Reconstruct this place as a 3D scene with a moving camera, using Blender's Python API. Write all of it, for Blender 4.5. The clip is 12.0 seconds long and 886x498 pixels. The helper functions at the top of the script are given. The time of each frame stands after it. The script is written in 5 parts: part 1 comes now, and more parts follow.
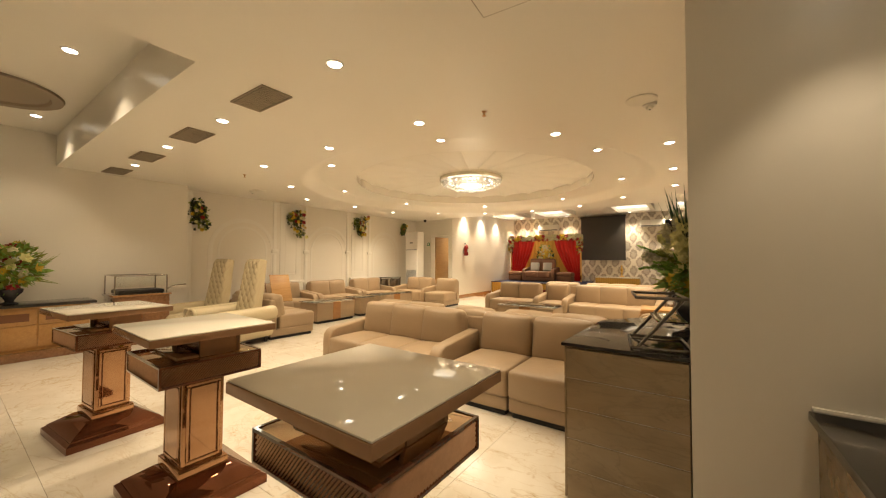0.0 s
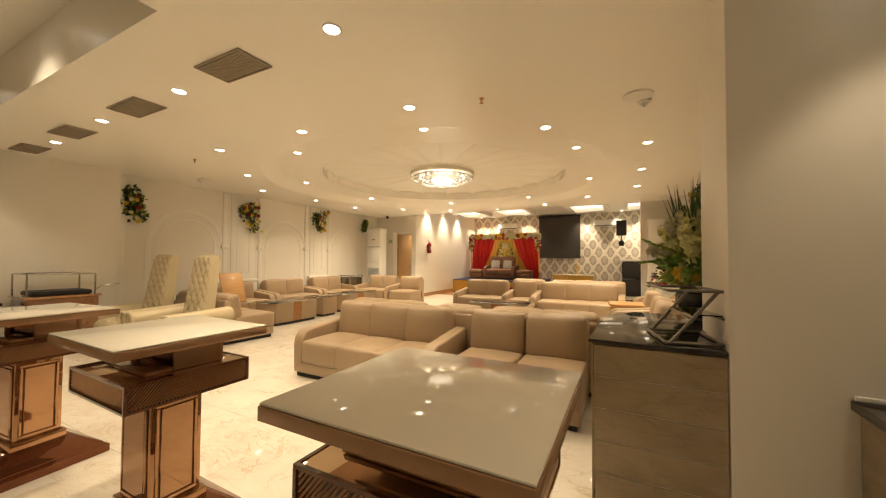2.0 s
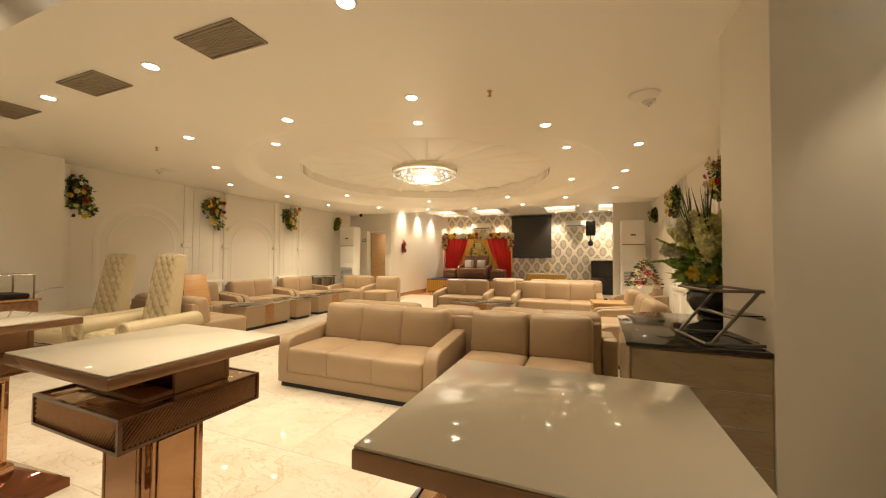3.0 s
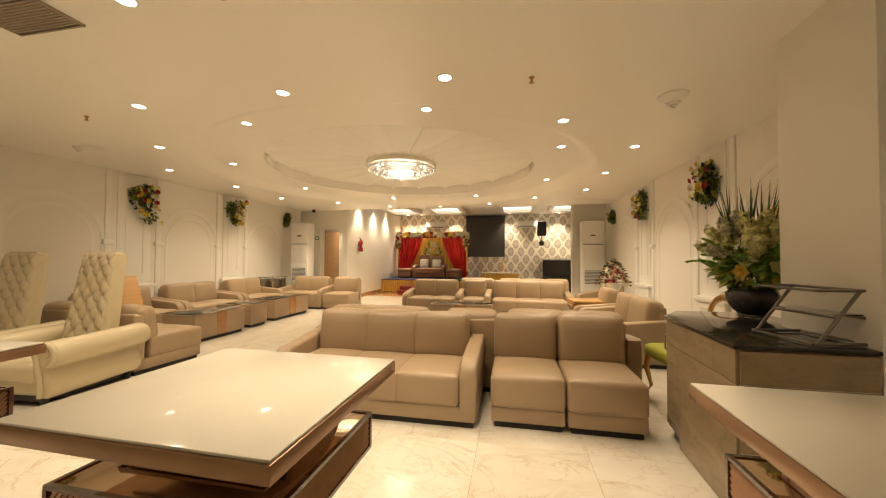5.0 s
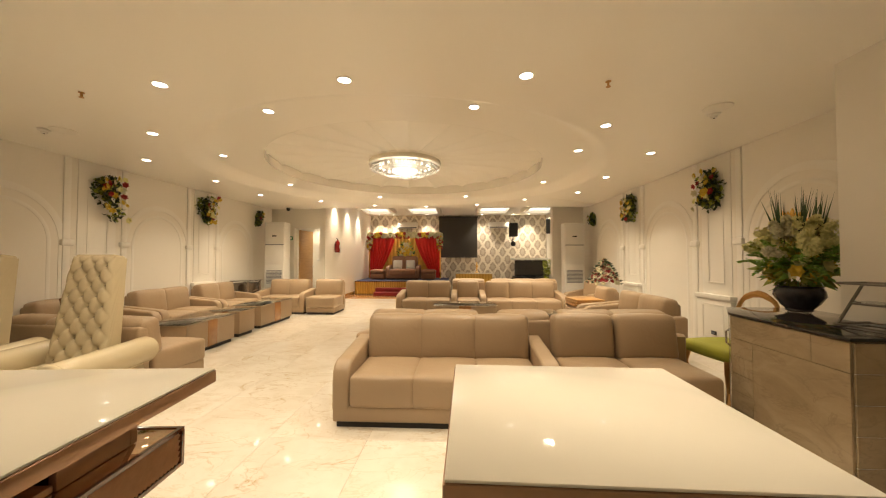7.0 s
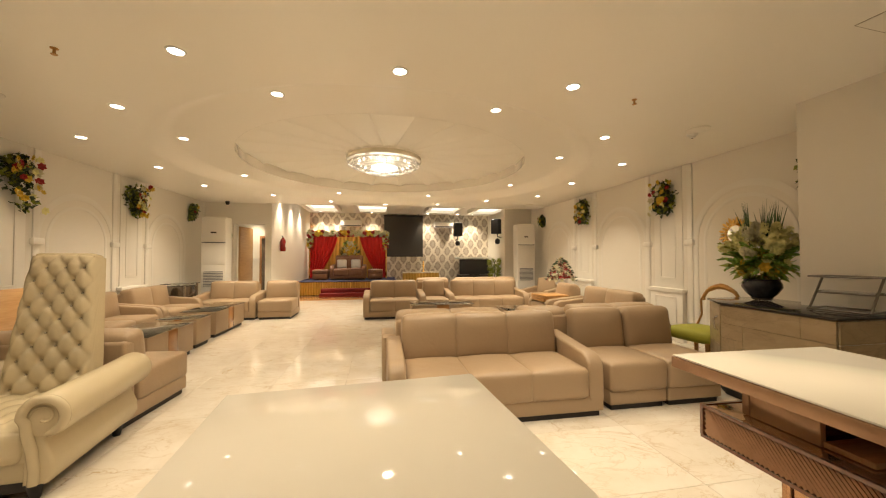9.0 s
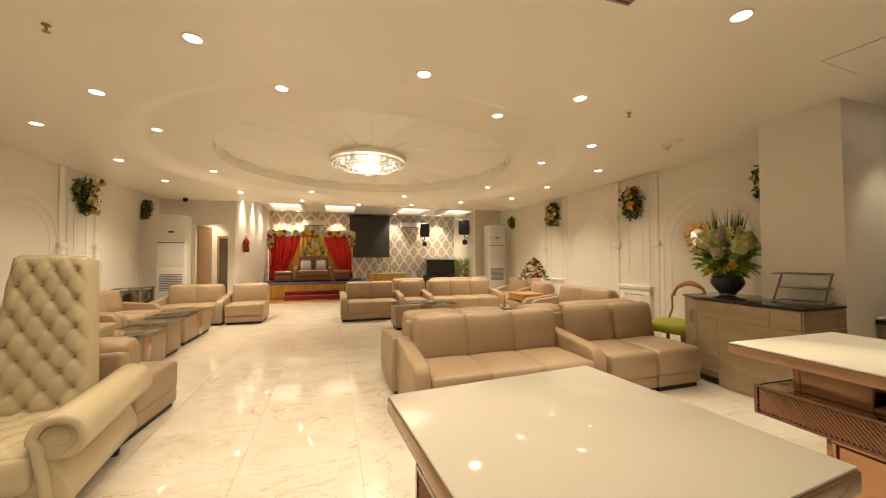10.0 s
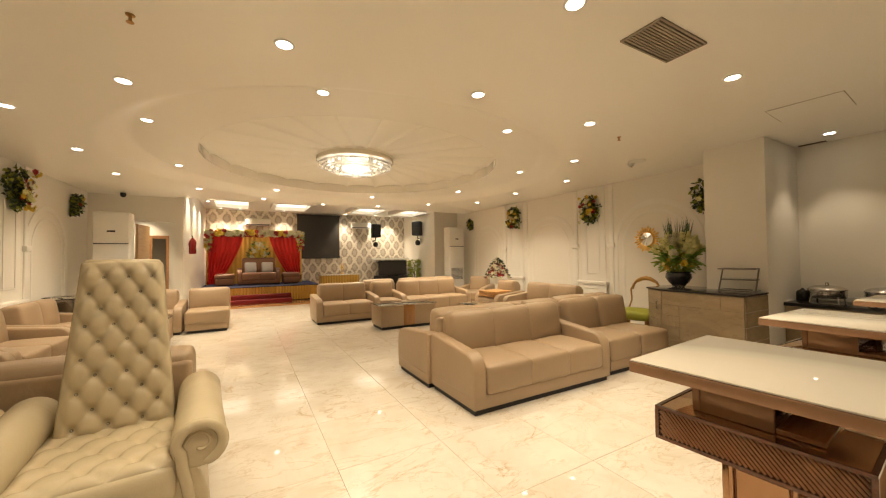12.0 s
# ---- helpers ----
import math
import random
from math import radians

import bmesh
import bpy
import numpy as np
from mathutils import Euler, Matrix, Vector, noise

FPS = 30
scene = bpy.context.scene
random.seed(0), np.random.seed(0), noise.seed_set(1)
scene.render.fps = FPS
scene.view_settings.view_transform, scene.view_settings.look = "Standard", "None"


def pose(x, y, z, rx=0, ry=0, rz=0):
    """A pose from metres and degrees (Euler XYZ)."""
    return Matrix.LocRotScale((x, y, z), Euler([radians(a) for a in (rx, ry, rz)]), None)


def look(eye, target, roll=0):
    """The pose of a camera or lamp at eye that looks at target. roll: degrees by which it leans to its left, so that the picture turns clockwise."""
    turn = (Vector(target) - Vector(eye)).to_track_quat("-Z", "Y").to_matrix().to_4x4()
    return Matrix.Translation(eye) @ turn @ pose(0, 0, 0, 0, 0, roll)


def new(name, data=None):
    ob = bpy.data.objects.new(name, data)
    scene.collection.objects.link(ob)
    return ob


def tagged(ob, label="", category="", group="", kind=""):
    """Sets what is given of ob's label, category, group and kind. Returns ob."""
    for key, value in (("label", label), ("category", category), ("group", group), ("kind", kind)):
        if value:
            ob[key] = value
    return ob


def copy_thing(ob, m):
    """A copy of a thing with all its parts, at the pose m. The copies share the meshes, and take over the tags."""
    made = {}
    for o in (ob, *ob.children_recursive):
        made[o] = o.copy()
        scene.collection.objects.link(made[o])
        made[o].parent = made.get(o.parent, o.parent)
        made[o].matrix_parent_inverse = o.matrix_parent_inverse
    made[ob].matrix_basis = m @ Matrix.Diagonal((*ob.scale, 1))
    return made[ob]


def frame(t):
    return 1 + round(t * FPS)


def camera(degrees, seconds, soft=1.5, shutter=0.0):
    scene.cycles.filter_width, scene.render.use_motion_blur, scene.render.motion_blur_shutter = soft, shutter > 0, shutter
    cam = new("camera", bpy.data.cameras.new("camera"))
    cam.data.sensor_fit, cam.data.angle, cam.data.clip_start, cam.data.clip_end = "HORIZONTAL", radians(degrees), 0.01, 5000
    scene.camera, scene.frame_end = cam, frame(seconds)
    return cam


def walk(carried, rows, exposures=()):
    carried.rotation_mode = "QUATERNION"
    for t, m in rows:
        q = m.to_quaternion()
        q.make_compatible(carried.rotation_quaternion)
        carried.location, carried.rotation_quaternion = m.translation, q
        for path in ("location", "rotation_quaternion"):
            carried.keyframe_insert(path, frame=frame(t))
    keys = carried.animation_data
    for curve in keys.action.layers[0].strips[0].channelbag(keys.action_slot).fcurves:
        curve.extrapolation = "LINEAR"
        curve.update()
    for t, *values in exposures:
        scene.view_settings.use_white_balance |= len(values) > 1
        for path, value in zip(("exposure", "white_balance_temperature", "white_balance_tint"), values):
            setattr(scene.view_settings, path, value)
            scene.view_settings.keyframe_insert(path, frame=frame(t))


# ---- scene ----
cam = camera(102.7, 12.0, soft=1.15)
PATH = [
    (0, (3.479, 0.468, 1.287), (2.336, 2.108, 1.346), 0.2),
    (0.5, (3.402, 0.48, 1.286), (2.312, 2.156, 1.342), 0.2),
    (1, (3.307, 0.472, 1.275), (2.295, 2.196, 1.331), 0.2),
    (1.5, (3.193, 0.466, 1.255), (2.225, 2.216, 1.312), 0.2),
    (2, (3.063, 0.449, 1.25), (2.151, 2.228, 1.303), 0.3),
    (2.5, (2.901, 0.445, 1.251), (2.051, 2.254, 1.301), 0.4),
    (3, (2.693, 0.455, 1.249), (1.96, 2.315, 1.3), 0.3),
    (3.2, (2.603, 0.43, 1.255), (1.93, 2.313, 1.303), 0.4),
    (5, (1.857, 0.519, 1.245), (1.474, 2.481, 1.294), 0.3),
    (5.5, (1.64, 0.515, 1.24), (1.319, 2.488, 1.294), 0.3),
    (6, (1.372, 0.504, 1.255), (1.097, 2.484, 1.305), 0.2),
    (6.5, (1.141, 0.507, 1.259), (0.943, 2.496, 1.308), 0.2),
    (7, (0.869, 0.498, 1.253), (0.774, 2.495, 1.305), 0.0),
    (9, (-0.14, 0.555, 1.253), (0.211, 2.523, 1.3), -0.1),
    (9.5, (-0.385, 0.594, 1.266), (0.109, 2.532, 1.312), -0.2),
    (10, (-0.642, 0.622, 1.257), (-0.042, 2.529, 1.306), -0.3),
    (10.5, (-0.894, 0.656, 1.262), (-0.219, 2.538, 1.309), -0.5),
    (11, (-1.143, 0.675, 1.266), (-0.344, 2.508, 1.315), -0.5),
    (11.5, (-1.391, 0.706, 1.275), (-0.486, 2.489, 1.321), -0.6),
    (12, (-1.662, 0.749, 1.276), (-0.685, 2.494, 1.322), -0.7),
]
walk(cam, [(t, look(eye, target, roll)) for t, eye, target, roll in PATH], [(0, 0.42, 6800, 10), (3, 0.38, 6800, 10), (5, 0.31, 6700, 10), (7, 0.31, 6500, 10), (9, 0.28, 6500, 10), (12, 0.28, 6500, 10)])

# ---- light ----
world = bpy.data.worlds.new("world")
scene.world = world
world.use_nodes = True
world.node_tree.nodes["Background"].inputs[0].default_value = (0.9, 0.75, 0.55, 1)
world.node_tree.nodes["Background"].inputs[1].default_value = 0.02
WARM = (1.0, 0.82, 0.583)
SPOT_W, DISC_E, CHANDELIER_E, CHANDELIER_W, PANEL_E = 58.0, 14.0, 2.4, 5.0, 1.2


# ---- materials ----
def nodes_of(name, base, rough=0.5, metal=0.0, coat=0.0):
    m = bpy.data.materials.new(name)
    m.use_nodes = True
    nt = m.node_tree
    b = nt.nodes["Principled BSDF"]
    b.inputs["Base Color"].default_value = (*base, 1)
    b.inputs["Roughness"].default_value = rough
    b.inputs["Metallic"].default_value = metal
    b.inputs["Coat Weight"].default_value = coat
    b.inputs["Coat Roughness"].default_value = 0.05
    return m, nt, b


def coords(nt, scale=(1, 1, 1), kind="Object"):
    tc = nt.nodes.new("ShaderNodeTexCoord")
    mp = nt.nodes.new("ShaderNodeMapping")
    mp.inputs["Scale"].default_value = scale
    nt.links.new(tc.outputs[kind], mp.inputs["Vector"])
    return mp.outputs["Vector"]


def noise_tex(nt, vec, scale, detail=4.0, rough=0.55, dist=0.0):
    n = nt.nodes.new("ShaderNodeTexNoise")
    n.inputs["Scale"].default_value = scale
    n.inputs["Detail"].default_value = detail
    n.inputs["Roughness"].default_value = rough
    n.inputs["Distortion"].default_value = dist
    nt.links.new(vec, n.inputs["Vector"])
    return n.outputs["Fac"]


def ramp(nt, fac, stops):
    r = nt.nodes.new("ShaderNodeValToRGB")
    e = r.color_ramp.elements
    while len(e) < len(stops):
        e.new(0.5)
    for el, (p, c) in zip(e, stops):
        el.position = p
        el.color = (*c, 1)
    nt.links.new(fac, r.inputs["Fac"])
    return r.outputs["Color"]


def mix(nt, fac, a, b, mode="MIX"):
    n = nt.nodes.new("ShaderNodeMix")
    n.data_type = "RGBA"
    n.blend_type = mode
    for key, val in ((0, fac), (6, a), (7, b)):
        if isinstance(val, (int, float)):
            n.inputs[key].default_value = val
        elif isinstance(val, tuple):
            n.inputs[key].default_value = (*val, 1)
        else:
            nt.links.new(val, n.inputs[key])
    return n.outputs[2]


def math_node(nt, op, a, b=0.0):
    n = nt.nodes.new("ShaderNodeMath")
    n.operation = op
    for key, val in ((0, a), (1, b)):
        if isinstance(val, (int, float)):
            n.inputs[key].default_value = val
        else:
            nt.links.new(val, n.inputs[key])
    return n.outputs[0]


def bump(nt, b, fac, strength=0.2, dist=0.005):
    n = nt.nodes.new("ShaderNodeBump")
    n.inputs["Strength"].default_value = strength
    n.inputs["Distance"].default_value = dist
    nt.links.new(fac, n.inputs["Height"])
    nt.links.new(n.outputs["Normal"], b.inputs["Normal"])


def tint(base, k):
    return tuple(min(1.0, c * k) for c in base)


def surface(name, base, rough=0.5, metal=0.0, coat=0.0, grain=120.0, vary=0.12, depth=0.15, patch=3.0, kind="Object", rvary=0.22, crease=0.0):
    """A plain surface with fine grain and broad patches."""
    m, nt, b = nodes_of(name, base, rough, metal, coat)
    v = coords(nt, kind=kind)
    big = noise_tex(nt, v, patch, 3)
    fine = noise_tex(nt, v, grain, 3)
    col = mix(nt, big, tint(base, 1 - vary), tint(base, 1 + vary))
    col = mix(nt, 0.25, col, mix(nt, fine, tint(base, 1 - vary * 1.5), tint(base, 1 + vary)))
    nt.links.new(col, b.inputs["Base Color"])
    rr = nt.nodes.new("ShaderNodeMapRange")
    rr.inputs["To Min"].default_value = rough * (1 - rvary)
    rr.inputs["To Max"].default_value = min(1, rough * (1 + rvary))
    nt.links.new(big, rr.inputs["Value"])
    nt.links.new(rr.outputs["Result"], b.inputs["Roughness"])
    if crease:
        fold = noise_tex(nt, v, 7.0, 4, 0.6, 1.6)
        bump(nt, b, math_node(nt, "ADD", math_node(nt, "MULTIPLY", fine, 0.06), fold), crease, 0.02)
    elif depth:
        bump(nt, b, fine, depth, 0.002)
    return m


def wood(name, dark, light, rough=0.25, coat=0.5, stretch=(1.5, 14, 14)):
    m, nt, b = nodes_of(name, light, rough, 0, coat)
    v = coords(nt, stretch)
    g = noise_tex(nt, v, 2.2, 8, 0.6, 0.6)
    f = noise_tex(nt, v, 14, 4)
    col = ramp(nt, g, [(0.3, dark), (0.7, light)])
    col = mix(nt, 0.25, col, ramp(nt, f, [(0.35, dark), (0.65, light)]))
    nt.links.new(col, b.inputs["Base Color"])
    bump(nt, b, f, 0.06, 0.001)
    return m


def emitter(name, colour, strength):
    m, nt, b = nodes_of(name, (0.9, 0.9, 0.9), 0.4)
    b.inputs["Emission Color"].default_value = (*colour, 1)
    b.inputs["Emission Strength"].default_value = strength
    return m


def marble(name):
    m, nt, b = nodes_of(name, (0.78, 0.70, 0.57), 0.09)
    info = nt.nodes.new("ShaderNodeObjectInfo")
    shift = nt.nodes.new("ShaderNodeVectorMath")
    shift.operation = "ADD"
    tc = nt.nodes.new("ShaderNodeTexCoord")
    rnd = nt.nodes.new("ShaderNodeVectorMath")
    rnd.operation = "SCALE"
    rnd.inputs[0].default_value = (37, 53, 11)
    nt.links.new(info.outputs["Random"], rnd.inputs["Scale"])
    nt.links.new(tc.outputs["Object"], shift.inputs[0])
    nt.links.new(rnd.outputs[0], shift.inputs[1])
    v = shift.outputs[0]
    cloud = noise_tex(nt, v, 2.4, 5, 0.6, 0.5)
    turn = nt.nodes.new("ShaderNodeMapping")
    turn.inputs["Rotation"].default_value = (0, 0, 0.75)
    turn.inputs["Scale"].default_value = (1.0, 1.9, 1.0)
    nt.links.new(v, turn.inputs["Vector"])
    tv = turn.outputs["Vector"]
    base = ramp(nt, cloud, [(0.25, (0.66, 0.59, 0.475)), (0.5, (0.74, 0.68, 0.58)), (0.75, (0.80, 0.755, 0.665))])
    total = None
    for sc, half, top, mscale in ((1.25, 0.010, 0.55, 2.3), (2.3, 0.010, 0.48, 3.1), (3.9, 0.014, 0.38, 2.7)):
        line = noise_tex(nt, tv, sc, 5, 0.56, 0.8)
        vein = ramp(nt, line, [(0.5 - half, (0, 0, 0)), (0.5, (top, top, top)), (0.5 + half * 1.6, (0, 0, 0))])
        mk = ramp(nt, noise_tex(nt, v, mscale, 2), [(0.40, (0, 0, 0)), (0.60, (1, 1, 1))])
        k = mix(nt, 1.0, vein, mk, "MULTIPLY")
        total = k if total is None else mix(nt, 1.0, total, k, "ADD")
    col = mix(nt, total, base, (0.50, 0.36, 0.19))
    nt.links.new(col, b.inputs["Base Color"])
    rr = ramp(nt, cloud, [(0.3, (0.035, 0.035, 0.035)), (0.7, (0.075, 0.075, 0.075))])
    nt.links.new(rr, b.inputs["Roughness"])
    return m


def wallpaper(name):
    """Ogee damask: pale lattice, grey-brown medallions with leafy edges."""
    m, nt, b = nodes_of(name, (0.7, 0.64, 0.54), 0.5)
    v = coords(nt)
    sep = nt.nodes.new("ShaderNodeSeparateXYZ")
    nt.links.new(v, sep.inputs[0])
    u = math_node(nt, "COSINE", math_node(nt, "MULTIPLY", sep.outputs["X"], 2 * math.pi / 0.40))
    w = math_node(nt, "COSINE", math_node(nt, "MULTIPLY", sep.outputs["Z"], 2 * math.pi / 0.60))
    uu = math_node(nt, "MULTIPLY", u, w)
    g = math_node(nt, "ABSOLUTE", math_node(nt, "ADD", math_node(nt, "MULTIPLY", math_node(nt, "ADD", u, w), 0.5), 0.0))
    leaf = nt.nodes.new("ShaderNodeTexVoronoi")
    leaf.inputs["Scale"].default_value = 23.0
    nt.links.new(v, leaf.inputs["Vector"])
    rough_edge = math_node(nt, "MULTIPLY", math_node(nt, "SUBTRACT", leaf.outputs["Distance"], 0.4), 0.55)
    h = math_node(nt, "ADD", g, rough_edge)
    col = ramp(nt, h, [(0.0, (0.78, 0.73, 0.63)), (0.33, (0.76, 0.70, 0.60)), (0.43, (0.48, 0.42, 0.345)), (0.66, (0.37, 0.32, 0.26)), (0.85, (0.54, 0.48, 0.40))])
    nt.links.new(col, b.inputs["Base Color"])
    return m


def veined(name, base, dark, light, rough):
    """Polished beige stone with slanting veins and cloudy patches."""
    m, nt, b = nodes_of(name, base, rough)
    v = coords(nt)
    turn = nt.nodes.new("ShaderNodeMapping")
    turn.inputs["Rotation"].default_value = (0.5, 0.6, 0.4)
    turn.inputs["Scale"].default_value = (1.0, 1.0, 2.2)
    nt.links.new(v, turn.inputs["Vector"])
    tv = turn.outputs["Vector"]
    col = ramp(nt, noise_tex(nt, tv, 3.0, 6, 0.62, 0.8), [(0.3, dark), (0.5, base), (0.72, light)])
    line = ramp(nt, noise_tex(nt, tv, 2.4, 5, 0.6, 1.0), [(0.47, (0, 0, 0)), (0.5, (0.32, 0.32, 0.32)), (0.525, (0, 0, 0))])
    col = mix(nt, line, col, tint(dark, 0.72))
    nt.links.new(col, b.inputs["Base Color"])
    nt.links.new(ramp(nt, noise_tex(nt, v, 9, 3), [(0.3, (rough * 0.7,) * 3), (0.7, (rough * 1.3,) * 3)]), b.inputs["Roughness"])
    return m


PAINT = surface("cream_wall_paint", (0.80, 0.76, 0.68), 0.42, grain=220, vary=0.025, depth=0.05, patch=1.3)
CEIL = surface("ceiling_gloss_paint", (0.87, 0.835, 0.76), 0.30, grain=160, vary=0.012, depth=0.015, patch=0.35, rvary=0.04)
TRIM = surface("white_moulding_paint", (0.82, 0.79, 0.72), 0.38, grain=160, vary=0.03, depth=0.05)
SHELL = surface("satin_dome_paint", (0.87, 0.835, 0.76), 0.55, grain=160, vary=0.012, depth=0.015, patch=0.35)
CEIL_RIM = surface("polished_rim_plaster", (0.92, 0.88, 0.80), 0.06, metal=0.2, coat=1.0, grain=60, vary=0.01, depth=0.0, patch=1.0)
MARBLE = marble("cream_veined_marble")
GROUT = surface("tile_grout", (0.52, 0.43, 0.31), 0.7, grain=90, vary=0.2)
LEATHER = surface("tan_leatherette", (0.38, 0.275, 0.172), 0.40, grain=260, vary=0.09, patch=2.5, crease=0.18)
REFLECT_P = surface("pale_ceiling_reflection_tone", (0.50, 0.43, 0.33), 0.4, grain=240, vary=0.1, depth=0.2, patch=3)
LEATHER_B = surface("brown_leatherette", (0.20, 0.085, 0.04), 0.42, grain=240, vary=0.15, depth=0.3, patch=3)
IVORY = surface("ivory_leather", (0.55, 0.465, 0.305), 0.25, grain=200, vary=0.07, patch=2.5, crease=0.10)
BLACK = surface("black_plinth", (0.015, 0.013, 0.012), 0.5, vary=0.3)
GRANITE = surface("black_granite", (0.03, 0.026, 0.023), 0.07, grain=180, vary=0.6, depth=0.0, patch=25)
WOOD = wood("polished_brown_wood", (0.17, 0.075, 0.035), (0.34, 0.175, 0.085), 0.08, 1.0)
WOOD_D = wood("dark_walnut_recess", (0.05, 0.02, 0.01), (0.11, 0.05, 0.025), 0.2, 0.5)
WOOD_E = wood("amber_wood_edge", (0.31, 0.145, 0.06), (0.47, 0.25, 0.115), 0.08, 1.0)
WOOD_R = wood("red_brown_lacquer", (0.085, 0.028, 0.014), (0.20, 0.075, 0.035), 0.07, 1.0)
ORANGE = wood("honey_plywood", (0.48, 0.25, 0.08), (0.62, 0.36, 0.14), 0.35, 0.3)
PARQUET = wood("parquet_strip", (0.30, 0.14, 0.05), (0.46, 0.23, 0.09), 0.25, 0.4, (6, 1, 1))
BRONZE = surface("bronze_mirror_panel", (0.70, 0.53, 0.36), 0.05, metal=0.9, grain=30, vary=0.05, depth=0.0)
CREAM_GLASS = surface("cream_back_painted_glass", (0.77, 0.72, 0.615), 0.06, coat=0.0, grain=20, vary=0.015, depth=0.0, patch=1)
TILE = veined("beige_marble_cladding", (0.33, 0.25, 0.152), (0.275, 0.207, 0.126), (0.385, 0.30, 0.19), 0.2)
COPPER = surface("bronze_tinted_glass", (0.52, 0.30, 0.165), 0.05, metal=0.82, grain=14, vary=0.14, depth=0.0, patch=5)
EDGE = surface("brown_copper_edge", (0.40, 0.235, 0.135), 0.24, metal=0.35, grain=40, vary=0.2, depth=0.0, patch=6)
COPPER_D = surface("dark_bronze_glass", (0.21, 0.08, 0.042), 0.05, metal=0.75, grain=14, vary=0.18, depth=0.0, patch=5)
RIB = surface("copper_rib", (0.58, 0.35, 0.21), 0.22, metal=0.45, grain=60, vary=0.2, depth=0.0, patch=30)
GOLD_RIM = surface("pale_gold_rim", (0.92, 0.86, 0.72), 0.12, metal=0.3, grain=40, vary=0.1, depth=0.0)
GOLD = surface("gold_finish", (0.80, 0.52, 0.16), 0.28, metal=1.0, grain=60, vary=0.12)
BRASS = surface("antique_brass", (0.50, 0.28, 0.10), 0.3, metal=0.9, grain=60, vary=0.25)
STEEL = surface("brushed_steel", (0.55, 0.53, 0.50), 0.22, metal=1.0, grain=90, vary=0.1)
RACKM = surface("grey_metal_tube", (0.20, 0.18, 0.155), 0.3, metal=0.8, grain=90, vary=0.15)
WHITE_P = surface("white_plastic", (0.78, 0.76, 0.71), 0.35, grain=120, vary=0.02, depth=0.0)
GREY_P = surface("grey_louvre", (0.14, 0.15, 0.17), 0.4, vary=0.2)
VENT_M = surface("taupe_grille", (0.33, 0.27, 0.20), 0.5, vary=0.15)
RED = surface("red_drape", (0.62, 0.016, 0.014), 0.55, grain=150, vary=0.2, depth=0.2)
MUSTARD = surface("mustard_satin", (0.56, 0.33, 0.06), 0.45, grain=150, vary=0.2, depth=0.2)
BLUE = surface("navy_patterned_carpet", (0.016, 0.02, 0.065), 0.8, grain=9, vary=0.9, depth=0.3, patch=14)
CARPET = surface("red_step_carpet", (0.20, 0.012, 0.012), 0.85, grain=180, vary=0.3, depth=0.4)
SCREEN = surface("dark_projection_screen", (0.038, 0.034, 0.030), 0.65, grain=200, vary=0.15, depth=0.1)
TVGLASS = surface("dark_glass", (0.035, 0.033, 0.033), 0.16, vary=0.2, depth=0.0)
SPEAK = surface("speaker_black", (0.012, 0.012, 0.012), 0.55, grain=200, vary=0.3, depth=0.3)
LEAF = surface("leaf_green", (0.24, 0.42, 0.07), 0.5, grain=30, vary=0.45)
LEAF_D = surface("dark_leaf_green", (0.028, 0.055, 0.018), 0.5, grain=30, vary=0.45)
FROND = surface("frond_green", (0.06, 0.12, 0.05), 0.5, grain=30, vary=0.35)
LIME = surface("lime_leaf", (0.26, 0.30, 0.035), 0.5, grain=30, vary=0.35)
FLOWER_W = surface("cream_petals", (0.60, 0.56, 0.36), 0.6, grain=40, vary=0.15)
FLOWER_Y = surface("yellow_petals", (0.66, 0.45, 0.04), 0.6, grain=40, vary=0.2)
FLOWER_R = surface("dark_red_petals", (0.33, 0.015, 0.02), 0.6, grain=40, vary=0.3)
FLOWER_P = surface("green_white_petals", (0.78, 0.74, 0.33), 0.6, grain=40, vary=0.2)
VASE = surface("dark_ceramic", (0.045, 0.045, 0.05), 0.18, grain=20, vary=0.8, depth=0.0, patch=18)
LIMEFAB = surface("lime_velvet", (0.33, 0.33, 0.03), 0.75, grain=120, vary=0.25, depth=0.3)
EXT_RED = surface("extinguisher_red", (0.24, 0.012, 0.01), 0.25, vary=0.08, depth=0.0)
DOORW = wood("light_door_veneer", (0.42, 0.24, 0.09), (0.56, 0.34, 0.15), 0.4, 0.2)
SILVER_F = surface("silver_cushion_satin", (0.52, 0.50, 0.47), 0.4, grain=60, vary=0.3, depth=0.2)
GLASS = nodes_of("clear_glass", (0.92, 0.96, 0.94), 0.02)[0]
GLASS.node_tree.nodes["Principled BSDF"].inputs["Transmission Weight"].default_value = 1.0
MIRROR = surface("mirror_glass", (0.82, 0.82, 0.80), 0.03, metal=1.0, vary=0.01, depth=0.0)
CRYSTAL = nodes_of("crystal_drops", (0.97, 0.97, 0.97), 0.12)[0]
CRYSTAL.node_tree.nodes["Principled BSDF"].inputs["Metallic"].default_value = 0.85
SMOKED = surface("smoked_mirror", (0.23, 0.20, 0.165), 0.12, metal=0.85, grain=20, vary=0.2, depth=0.0)
DAMASK = wallpaper("damask_wallpaper")
LAMP = emitter("downlight_led", (1.0, 0.93, 0.78), DISC_E)
PANEL = emitter("cove_led", (1.0, 0.92, 0.74), PANEL_E)
CHAND = emitter("chandelier_bulbs", (1.0, 0.93, 0.80), CHANDELIER_E)
